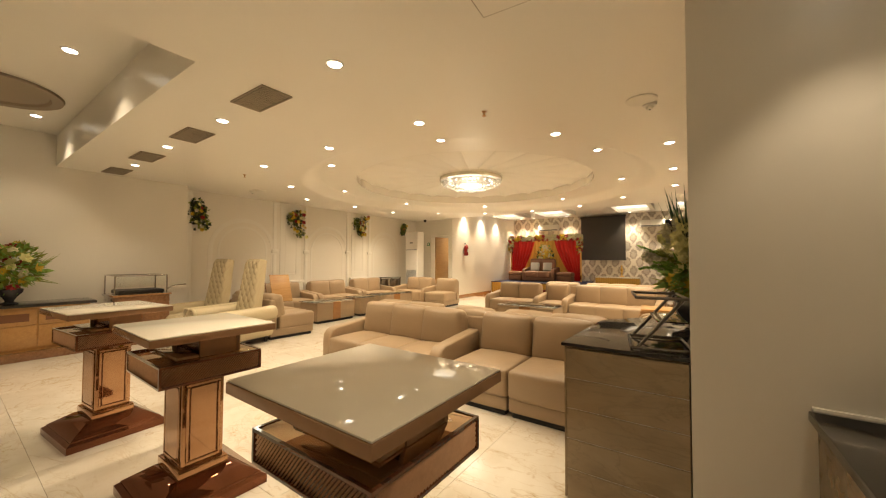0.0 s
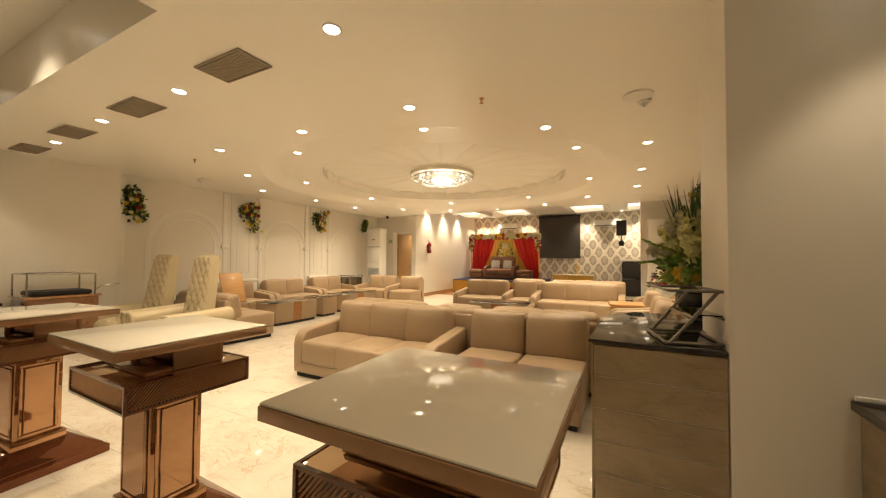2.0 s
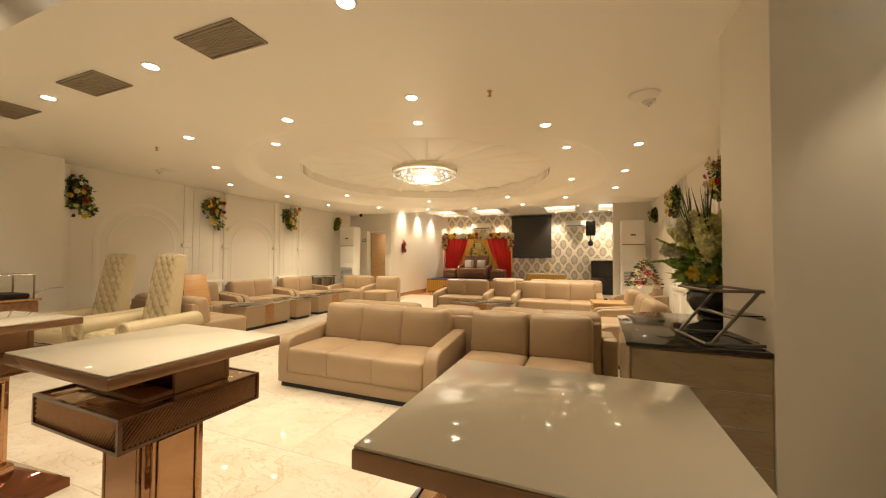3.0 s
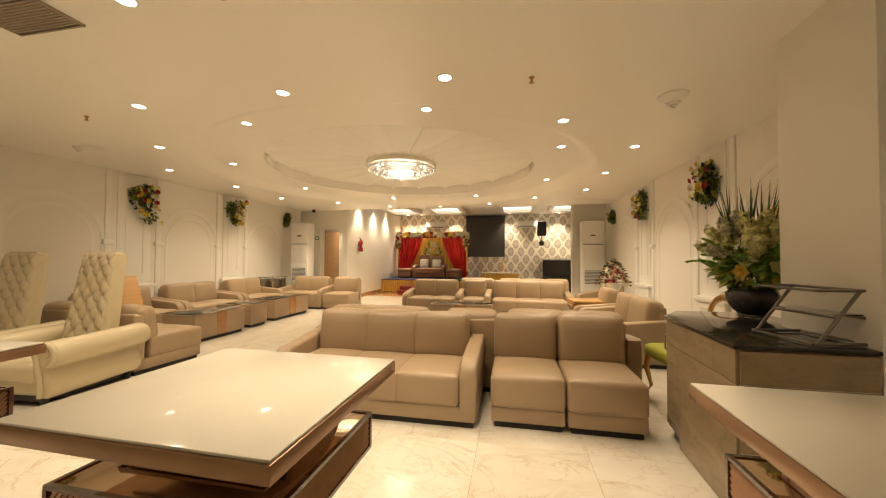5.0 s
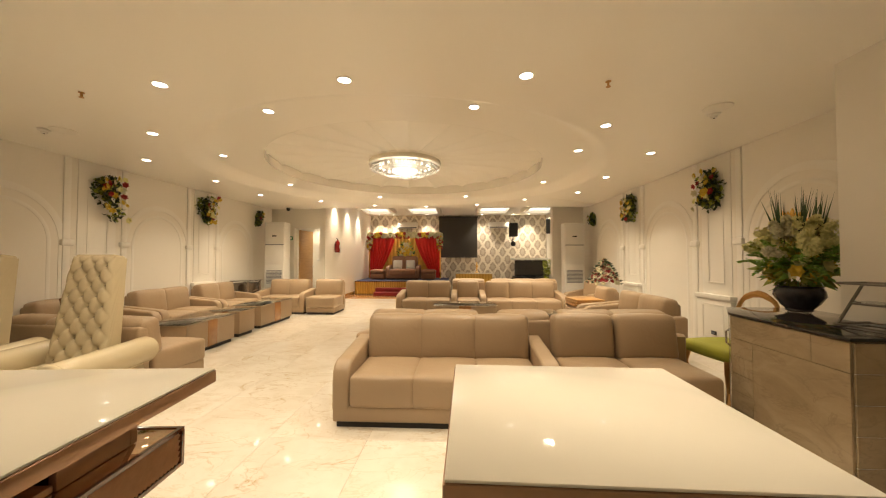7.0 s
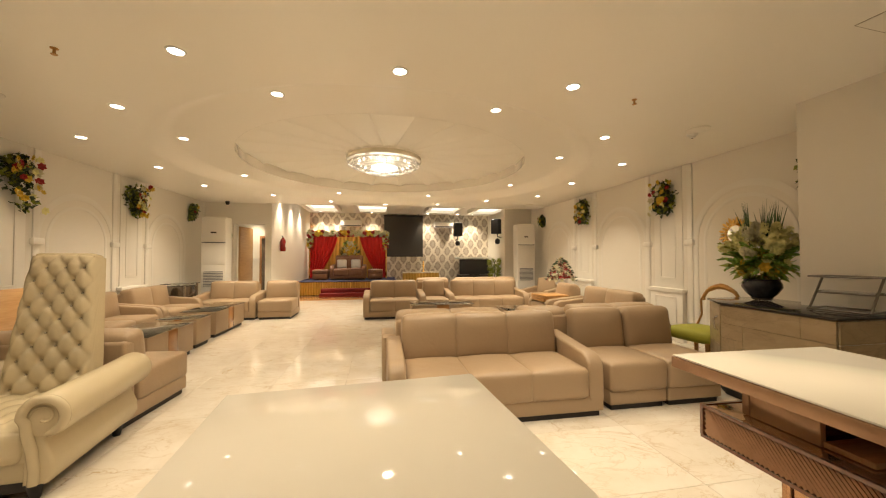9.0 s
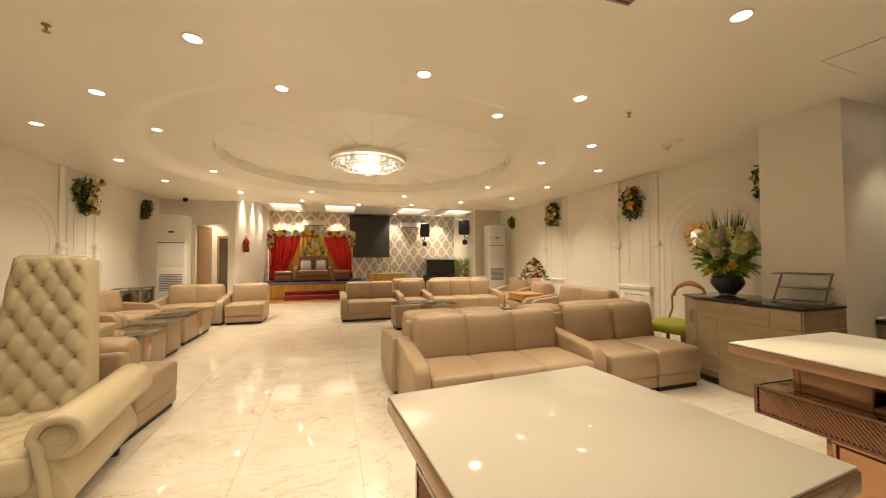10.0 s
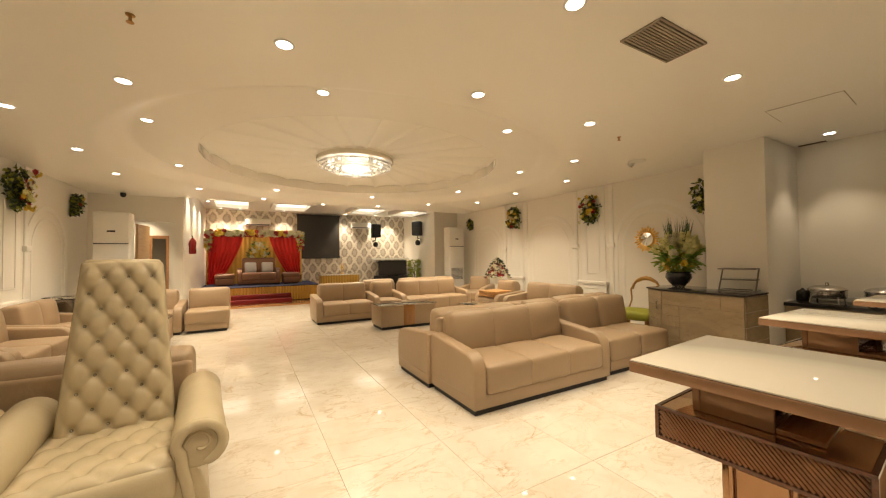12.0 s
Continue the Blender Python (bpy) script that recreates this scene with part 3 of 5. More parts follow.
def sofa(seats, arms, seat_w, m, label, name="sofa", depth=0.76, top=0.74, group="tan lounge seating", arm_w=0.13, material=None):
    """A low upholstered sofa. Its front faces -y; the origin is the front left corner on the floor."""
    mat_ = material or LEATHER
    t = thing(name, label, "sofa" if seats > 1 else "armchair", m, group)
    x = arm_w if "l" in arms else 0.0
    w = x + seats * seat_w + (arm_w if "r" in arms else 0.0)
    part("plinth", boxb(0.03, 0.03, 0.0, w - 0.03, depth - 0.03, 0.05), BLACK, t, "black recessed plinth")
    part("base", boxb(0.005, 0.005, 0.045, w - 0.005, depth - 0.005, 0.16, 0.012, 3), mat_, t)
    part("back_frame", boxb(x, depth - 0.12, 0.14, w - (arm_w if "r" in arms else 0.0), depth, top - 0.06, 0.03, 3), mat_, t)
    if "l" in arms:
        part("arm", arm_bm(0.0, arm_w, depth, 0.49), mat_, t)
    if "r" in arms:
        part("arm", arm_bm(w - arm_w, w, depth, 0.49), mat_, t)
    lean = Matrix.Translation((0, depth - 0.17, 0.36)) @ Matrix.Rotation(radians(-9), 4, "X") @ Matrix.Translation((0, -(depth - 0.17), -0.36))
    for i in range(seats):
        a, b = x + i * seat_w, x + (i + 1) * seat_w
        part("seat_cushion", pillow(bmesh.new(), a - (0.014 if i else 0), -0.014, 0.150, b + (0.014 if i < seats - 1 else 0), depth - 0.16, 0.385, 0.036, (0, 0.008, 0.022)), mat_, t)
        part("back_cushion", pillow(bmesh.new(), a - (0.026 if i else 0), depth - 0.27, 0.34, b + (0.026 if i < seats - 1 else 0), depth - 0.07, top + 0.005, 0.055, (0, 0.022, 0.012), lean), mat_, t)
    return t


TAN3 = "tan leatherette three-seat sofa with padded arms"
TAN2 = "tan leatherette two-seat sofa with padded arms"
TAN1 = "tan leatherette armless single seat"
# island near the tables, back to back
sofa(3, "lr", 0.475, pose(-0.08, 3.10, 0), TAN3)
sofa(1, "", 0.535, pose(1.70, 3.17, 0), TAN1, "armless_seat")
sofa(1, "", 0.535, pose(2.242, 3.17, 0), TAN1, "armless_seat")
sofa(2, "lr", 0.52, pose(1.18, 4.60, 0, 0, 0, 180), "tan leatherette two-seat sofa, back to back with a longer one")
sofa(1, "", 0.50, pose(1.72, 4.60, 0, 0, 0, 180), "tan leatherette armless seat filling the row of sofas", "armless_seat")
sofa(2, "l", 0.52, pose(2.98, 4.68, 0, 0, 0, 180), "tan leatherette two-seat sofa turned to the hall's far end")
# middle row facing the tables and the row behind it
sofa(2, "l", 0.50, pose(-0.47, 7.85, 0), "tan leatherette two-seat sofa with one arm, in a long row")
sofa(1, "lr", 0.48, pose(0.68, 7.86, 0), "tan leatherette armchair between two sofas", "armchair")
sofa(3, "r", 0.50, pose(1.44, 7.84, 0), "tan leatherette three-seat sofa ending the row")
sofa(1, "", 0.74, pose(1.44, 9.40, 0, 0, 0, 180), "tan leatherette seat, back to back with the row", "armless_seat", top=0.77)
sofa(3, "", 0.50, pose(3.08, 9.40, 0, 0, 0, 180), "tan leatherette armless three-seat sofa facing the stage", top=0.77)
# left side
sofa(3, "r", 0.50, pose(-1.91, 4.27, 0, 0, 0, 176), "tan leatherette three-seat sofa behind the ivory chairs", top=0.70)
sofa(2, "lr", 0.50, pose(-3.50, 4.25, 0, 0, 0, 89), "tan two-seat sofa with a wooden board leaning on it")
sofa(2, "lr", 0.525, pose(-3.50, 5.55, 0, 0, 0, 90), TAN2 + ", along the panelled wall")
sofa(2, "lr", 0.50, pose(-3.50, 6.89, 0, 0, 0, 90), "tan leatherette two-seat sofa along the wall, by a corner table")
sofa(2, "lr", 0.47, pose(-3.80, 8.26, 0), TAN2 + ", by the passage")
sofa(1, "", 0.66, pose(-2.57, 8.26, 0), TAN1 + ", by the passage", "armless_seat")
# right side
sofa(2, "lr", 0.62, pose(2.86, 6.42, 0, 0, 0, -90), TAN2 + ", facing the glass table")
sofa(1, "lr", 0.55, pose(2.82, 7.34, 0, 0, 0, -90), "tan leatherette armchair with wooden boards on its seat", "armchair")
sofa(1, "lr", 0.52, pose(3.2, 8.75, 0, 0, 0, -60), "tan leatherette armchair near the air conditioner", "armchair")

# ---- boxy coffee tables with glass tops ----
def coffee_table(x0, y0, x1, y1, h, label, legs=False):
    t = thing("coffee_table", label, "coffee table", pose((x0 + x1) / 2, (y0 + y1) / 2, 0), "coffee tables")
    w, d = (x1 - x0) / 2, (y1 - y0) / 2
    part("plinth", boxb(-w + 0.03, -d + 0.03, 0, w - 0.03, d - 0.03, 0.05), BLACK, t)
    part("body", boxb(-w, -d, 0.05, w, d, h - 0.02, 0.012), LEATHER, t)
    if d > w:
        part("band", boxb(-w - 0.003, -d * 0.2, 0.052, w + 0.003, d * 0.2, h - 0.018, 0.004), PARQUET, t, "brown wood-grain centre band")
    else:
        part("band", boxb(-w * 0.2, -d - 0.003, 0.052, w * 0.2, d + 0.003, h - 0.018, 0.004), PARQUET, t, "brown wood-grain centre band")
    # pale colour under the glass stands in for the ceiling's reflection
    part("top_panel", boxb(-w + 0.03, -d + 0.03, h - 0.019, w - 0.03, d - 0.03, h - 0.012), REFLECT_P, t)
    part("glass_top", boxb(-w - 0.02, -d - 0.02, h - 0.01, w + 0.02, d + 0.02, h, 0.003), GLASS, t, "clear bevelled glass top")


CT = "tan upholstered coffee table with brown band and glass top"
coffee_table(-3.12, 4.80, -2.55, 5.75, 0.42, CT)
coffee_table(-3.10, 5.98, -2.62, 6.40, 0.42, "small square tan upholstered table with glass top")
coffee_table(-3.14, 6.66, -2.66, 7.82, 0.42, CT)
coffee_table(0.42, 6.72, 1.50, 7.26, 0.43, CT)
coffee_table(1.85, 5.42, 2.36, 6.40, 0.42, CT)


def corner_table(x, y):
    t = thing("corner_table", "dark glass cube corner table with steel posts", "side table", pose(x, y, 0))
    part("body", boxb(-0.20, -0.24, 0.03, 0.16, 0.24, 0.70, 0.01), SMOKED, t, "smoked mirror sides")
    for a in (-0.20, 0.16):
        for b in (-0.24, 0.24):
            bm = bmesh.new()
            lathe(bm, [(0.022, 0), (0.022, 0.73)], 10, Matrix.Translation((a, b, 0)))
            part("post", bm, STEEL, t)
    part("glass_top", boxb(-0.24, -0.28, 0.732, 0.20, 0.28, 0.747, 0.004), GLASS, t)


corner_table(-4.03, 8.46)

# ---- ivory tufted chairs ----
def tufted(bm, w0, w1, h, thick, nx, nz, depth, m):
    """A padded slab in x-z, bulging to -y between buttons."""
    nu, nv = nx * 8, nz * 8
    rows = []
    for j in range(nv + 1):
        v = j / nv
        half = (w0 + (w1 - w0) * v) / 2
        row = []
        for i in range(nu + 1):
            u = i / nu
            a, b = u * nx, v * nz
            p = abs(math.sin(math.pi * (a + b) / 2 * 1.0)) * abs(math.sin(math.pi * (a - b) / 2 * 1.0))
            edge = min(1.0, min(u, 1 - u) * 9) ** 0.5 * min(1.0, min(v, 1 - v) * 12) ** 0.5
            dimple = ((math.cos(math.pi * a) * math.cos(math.pi * b) + 1) / 2) ** 5
            y = -thick / 2 - depth * edge * (0.70 + 0.32 * p ** 0.62 - 0.55 * dimple)
            bow = 0.012 * math.sin(math.pi * u)
            row.append(bm.verts.new(m @ Vector(((2 * u - 1) * half, y, v * h + bow * v))))
        rows.append(row)
    for a, b in zip(rows, rows[1:]):
        for i in range(nu):
            bm.faces.new((a[i], a[i + 1], b[i + 1], b[i]))
    back = [[bm.verts.new(m @ Vector(((2 * i - 1) * ((w0 + (w1 - w0) * j) / 2), thick / 2, j * h))) for i in (0, 1)] for j in (0, 1)]
    bm.faces.new((back[0][1], back[0][0], back[1][0], back[1][1]))
    bm.faces.new([r[0] for r in reversed(rows)][::-1] + [back[1][0], back[0][0]])
    bm.faces.new([r[-1] for r in reversed(rows)] + [back[0][1], back[1][1]])
    bm.faces.new(list(rows[-1]) + [back[1][1], back[1][0]])
    bm.faces.new(list(reversed(rows[0])) + [back[0][0], back[0][1]])
    bmesh.ops.recalc_face_normals(bm, faces=bm.faces)
    return bm


def ivory_chair(m, label):
    """A tall tufted chair that faces -y."""
    t = thing("tufted_chair", label, "armchair", m, "ivory tufted chairs")
    tilt = Matrix.Translation((0, 0.24, 0.33)) @ Matrix.Rotation(radians(-9), 4, "X")
    NX, NZ, BH, W0, W1 = 7, 11, 0.94, 0.49, 0.345
    part("backrest", tufted(bmesh.new(), W0, W1, BH, 0.12, NX, NZ, 0.046, tilt), IVORY, t, angle=60)
    part("back_top_roll", pillow(bmesh.new(), -W1 / 2 + 0.004, -0.062, BH - 0.03, W1 / 2 - 0.004, 0.062, BH + 0.022, 0.024, (0, 0, 0), tilt), IVORY, t)
    bead = bmesh.new()
    bmesh.ops.create_uvsphere(bead, u_segments=8, v_segments=5, radius=0.0085)
    bead = mesh("button", bead, STEEL)
    for b in range(1, NZ):
        for a in range(1, NX):
            if (a + b) % 2 == 0:
                half = (W0 + (W1 - W0) * b / NZ) / 2
                ob = new("button", bead)
                ob.parent = t
                ob.matrix_basis = tilt @ Matrix.Translation(((2 * a / NX - 1) * half, -0.073, b / NZ * BH))
                tagged(ob, label="crystal tuft button")
    flat = Matrix.Translation((0, -0.37, 0.29)) @ Matrix.Rotation(radians(-90), 4, "X")
    part("seat", tufted(bmesh.new(), 0.60, 0.60, 0.66, 0.16, 7, 7, 0.038, flat), IVORY, t, angle=60)
    part("seat_front_roll", pillow(bmesh.new(), -0.285, -0.395, 0.20, 0.285, -0.29, 0.378, 0.05, (0, 0.008, 0.0)), IVORY, t)
    part("apron", pillow(bmesh.new(), -0.31, -0.36, 0.09, 0.31, 0.40, 0.30, 0.05, (0, 0.01, 0)), IVORY, t)
    for s in (-1, 1):
        # the roll of the arm, a little flared toward its ends
        bm = bmesh.new()
        n = 28
        rings = []
        for y, k in ((-0.375, 0.80), (-0.368, 0.93), (-0.35, 1.0), (-0.1, 0.97), (0.2, 0.97), (0.42, 1.0), (0.45, 0.9), (0.46, 0.6)):
            rings.append([bm.verts.new((s * (0.362 + 0.112 * k * math.cos(2 * math.pi * q / n)), y, 0.435 + 0.02 * (y + 0.37) + 0.112 * k * math.sin(2 * math.pi * q / n))) for q in range(n)])
        for a, b in zip(rings, rings[1:]):
            for q in range(n):
                bm.faces.new((a[q], a[(q + 1) % n], b[(q + 1) % n], b[q]))
        bm.faces.new(rings[0])
        bm.faces.new(list(reversed(rings[-1])))
        bmesh.ops.recalc_face_normals(bm, faces=bm.faces)
        part("arm_roll", bm, IVORY, t)
        # side panel that curves in below the roll and out again at the foot
        bm = bmesh.new()
        side = [(0.27, 0.085), (0.37, 0.085), (0.405, 0.14), (0.40, 0.21), (0.375, 0.27), (0.36, 0.32), (0.375, 0.37), (0.40, 0.42), (0.34, 0.46), (0.29, 0.44), (0.275, 0.30)]
        a = [bm.verts.new((s * px, -0.365, pz)) for px, pz in side]
        b = [bm.verts.new((s * (px - 0.01), 0.43, pz + 0.01)) for px, pz in side]
        bm.faces.new(a)
        bm.faces.new(list(reversed(b)))
        for q in range(len(side)):
            r = (q + 1) % len(side)
            bm.faces.new((a[q], a[r], b[r], b[q]))
        bmesh.ops.recalc_face_normals(bm, faces=bm.faces)
        caps = list({e for f in bm.faces if len(f.verts) > 4 for e in f.edges})
        bmesh.ops.bevel(bm, geom=caps, offset=0.018, segments=3, profile=0.5, affect="EDGES")
        part("arm_panel", bm, IVORY, t, angle=55)
        # thick rolled scroll on the arm's front
        pts = [(s * 0.325, -0.368, 0.095), (s * 0.328, -0.370, 0.17), (s * 0.318, -0.372, 0.26), (s * 0.300, -0.374, 0.34), (s * 0.292, -0.376, 0.41)]
        for q in range(18):
            ang = math.pi * (1.0 - 1.45 * q / 17)
            pts.append((s * (0.365 + 0.090 * math.cos(ang)), -0.376, 0.438 + 0.090 * math.sin(ang)))
        bm = bmesh.new()
        tube(bm, pts, [0.024] * (len(pts) - 3) + [0.023, 0.020, 0.012], 10, (0, 1, 0))
        part("scroll_roll", bm, IVORY, t)
        pts = []
        for q in range(26):
            ang, rad = math.pi * (1.0 - 1.7 * q / 25), 0.060 - 0.040 * q / 25
            pts.append((s * (0.365 + rad * math.cos(ang)), -0.377, 0.438 + rad * math.sin(ang)))
        bm = bmesh.new()
        tube(bm, pts, [0.004] + [0.007] * 24 + [0.004], 8, (0, 1, 0))
        part("scroll_spiral", bm, IVORY, t)
    part("underframe", boxb(-0.30, -0.33, 0.045, 0.30, 0.38, 0.095), BLACK, t, "black underframe")
    for a in (-0.30, 0.30):
        for b in (-0.32, 0.36):
            bm = bmesh.new()
            lathe(bm, [(0.022, 0), (0.03, 0.05), (0.035, 0.10)], 10, Matrix.Translation((a, b, 0)))
            part("foot", bm, BLACK, t, "black turned foot")
    return t


ivory_chair(pose(-2.235, 3.07, 0, 0, 0, 5), "tall ivory tufted leather chair with scrolled arms and crystal buttons")
ivory_chair(pose(-3.14, 2.99, 0, 0, 0, 8), "tall ivory tufted leather chair with scrolled arms, beside its twin")

# ---- cocktail tables ----
def lattice(parent, x0, x1, z0, z1, y, horizontal, sgn):
    """Close slanted copper ribs on one side of the apron box."""
    bm = bmesh.new()
    n, hgt = 34, z1 - z0
    slant = hgt * 0.85
    for i in range(-10, n + 1):
        a = x0 + (x1 - x0) * i / n
        f0, f1 = max(0.0, (x0 - a) / slant), min(1.0, (x1 - a) / slant)
        if f1 - f0 < 0.03:
            continue
        lo, hi, za, zb = a + f0 * slant, a + f1 * slant, z0 + f0 * hgt, z0 + f1 * hgt
        w = 0.0050
        pts = [(lo - w * 0.7, za + w * 0.7, 0.0006), (hi - w * 0.7, zb + w * 0.7, 0.0006), (hi, zb, 0.0062), (lo, za, 0.0062), (lo + w * 0.7, za - w * 0.7, 0.0006), (hi + w * 0.7, zb - w * 0.7, 0.0006)]
        pts = [(min(max(q, x0), x1), min(max(z, z0), z1), o) for q, z, o in pts]
        vs = [bm.verts.new((q, y + sgn * o, z) if horizontal else (y + sgn * o, q, z)) for q, z, o in pts]
        bm.faces.new((vs[0], vs[1], vs[2], vs[3]))
        bm.faces.new((vs[3], vs[2], vs[5], vs[4]))
    bmesh.ops.recalc_face_normals(bm, faces=bm.faces)
    part("lattice", bm, RIB, parent, "slanted copper ribbed panel", angle=20)


def bars(bm, rects, lo, hi, axis):
    """Flat bars of a frame; rects are (a0, z0, a1, z1) in a plane across one axis."""
    for a0, z0, a1, z1 in rects:
        if axis == "y":
            box(bm, a0, lo, z0, a1, hi, z1, 0.0025, 1)
        else:
            box(bm, lo, a0, z0, hi, a1, z1, 0.0025, 1)
    return bm


def cocktail_table(m):
    t = thing("cocktail_table", "tall bronze-glass pedestal table with ribbed apron and cream top", "table", m, "cocktail tables")
    h = 0.918
    part("glass_top", boxb(-0.315, -0.292, h - 0.006, 0.315, 0.292, h, 0.002), CREAM_GLASS, t, "cream back-painted glass top")
    part("top_frame", boxb(-0.318, -0.295, h - 0.042, 0.318, 0.295, h - 0.007, 0.003), EDGE, t, "brown copper edge under the glass")
    # open neck: two end panels, a core and a shelf board
    z0, z1 = h - 0.258, h - 0.15
    part("neck_end", boxb(-0.20, 0.131, z1, 0.20, 0.153, h - 0.043, 0.003), EDGE, t)
    for a in (-1, 1):
        lo, hi = sorted((a * 0.182, a * 0.200))
        part("neck_side", boxb(lo, -0.050, z1, hi, 0.130, h - 0.043, 0.003), EDGE, t, "amber brown side panel")
    part("neck_core", boxb(-0.181, -0.030, z1 + 0.001, 0.181, 0.130, h - 0.043), COPPER_D, t, "dark glass recess back")
    part("neck_sill", boxb(-0.195, -0.150, z1 + 0.001, 0.195, -0.051, z1 + 0.016, 0.002), WOOD_E, t, "light wooden sill")
    part("neck_lintel", boxb(-0.195, -0.150, h - 0.062, 0.195, -0.051, h - 0.0435, 0.002), EDGE, t)
    part("apron_box", boxb(-0.252, -0.230, z0, 0.252, 0.230, z1 - 0.012, 0.003), WOOD_D, t)
    part("shelf_glass", boxb(-0.25, -0.228, z1 - 0.0115, 0.25, 0.228, z1 - 0.002, 0.002), BRONZE, t, "bronze mirror shelf")
    for z in (z0, z1 - 0.010):
        bm = bmesh.new()
        for a in ((-0.262, -0.240, 0.262, -0.229), (-0.262, 0.229, 0.262, 0.240), (-0.262, -0.229, -0.251, 0.229), (0.251, -0.229, 0.262, 0.229)):
            box(bm, a[0], a[1], z, a[2], a[3], z + 0.010)
        part("apron_rim", bm, WOOD_R, t)
    for a in (-0.257, 0.257):
        for b in (-0.235, 0.235):
            part("corner_post", boxb(a - 0.0055, b - 0.0055, z0 + 0.0101, a + 0.0055, b + 0.0055, z1 - 0.0101), WOOD_R, t)
    for s in (-1, 1):
        lattice(t, -0.250, 0.250, z0 + 0.010, z1 - 0.010, s * 0.231, True, s)
        lattice(t, -0.228, 0.228, z0 + 0.010, z1 - 0.010, s * 0.253, False, s)
    part("column", boxb(-0.130, -0.100, 0.14, 0.130, 0.100, z0, 0.004), COPPER, t)
    part("column_cap", boxb(-0.147, -0.116, z0 - 0.022, 0.147, 0.116, z0 - 0.001, 0.004), COPPER, t)
    part("column_foot", boxb(-0.150, -0.120, 0.135, 0.150, 0.120, 0.185, 0.006), COPPER, t)
    ztop = z0 - 0.04
    for s in (-1, 1):
        for axis, wide, face in (("y", 0.112, 0.100), ("x", 0.082, 0.130)):
            lo, hi = sorted((s * face, s * (face + 0.007)))
            rects = ((-wide, 0.20, wide, 0.216), (-wide, ztop - 0.016, wide, ztop), (-wide, 0.2165, -wide + 0.014, ztop - 0.0165), (wide - 0.014, 0.2165, wide, ztop - 0.0165))
            part("panel_frame", bars(bmesh.new(), rects, lo, hi, axis), COPPER, t)
            inner = ((-wide + 0.019, 0.221, wide - 0.019, ztop - 0.021),)
            lo, hi = sorted((s * face, s * (face + 0.006)))
            part("inset_panel", bars(bmesh.new(), inner, lo, hi, axis), COPPER, t, "bronze tinted glass inset panel")
            gap = ((-wide + 0.0145, 0.2165, wide - 0.0145, ztop - 0.0165),)
            lo, hi = sorted((s * face, s * (face + 0.001)))
            bm = bmesh.new()
            for a0, q0, a1, q1 in gap:
                if axis == "y":
                    box(bm, a0, lo, q0, a1, hi, q1)
                else:
                    box(bm, lo, a0, q0, hi, a1, q1)
            part("groove", bm, COPPER_D, t, "dark groove round the panel")
    # flared base and its plinth
    bm = bmesh.new()
    lv = [(0.285, 0.0), (0.285, 0.045), (0.262, 0.06), (0.262, 0.066), (0.148, 0.138)]
    rows = [[bm.verts.new((sx * a, sy * (a - 0.01), z)) for sx, sy in ((-1, -1), (1, -1), (1, 1), (-1, 1))] for a, z in lv]
    for a, b in zip(rows, rows[1:]):
        for i in range(4):
            bm.faces.new((a[i], a[(i + 1) % 4], b[(i + 1) % 4], b[i]))
    bm.faces.new(list(reversed(rows[0])))
    bm.faces.new(rows[-1])
    part("base", bm, COPPER_D, t, "dark red-brown glass-clad base")
    return t


TAB = cocktail_table(pose(2.632, 1.278, 0, 0, 0, -0.4))
copy_thing(TAB, pose(1.165, 1.330, 0, 0, 0, -1))
copy_thing(TAB, pose(-0.170, 1.240, 0, 0, 0, 4.5))


# ---- counter by the pillar ----
def prism(bm, outline, z0, z1):
    """An upright block over a plan outline."""
    a = [bm.verts.new((x, y, z0)) for x, y in outline]
    b = [bm.verts.new((x, y, z1)) for x, y in outline]
    for i in range(len(outline)):
        j = (i + 1) % len(outline)
        bm.faces.new((a[i], a[j], b[j], b[i]))
    bm.faces.new(b)
    bm.faces.new(list(reversed(a)))
    bmesh.ops.recalc_face_normals(bm, faces=bm.faces)
    return bm


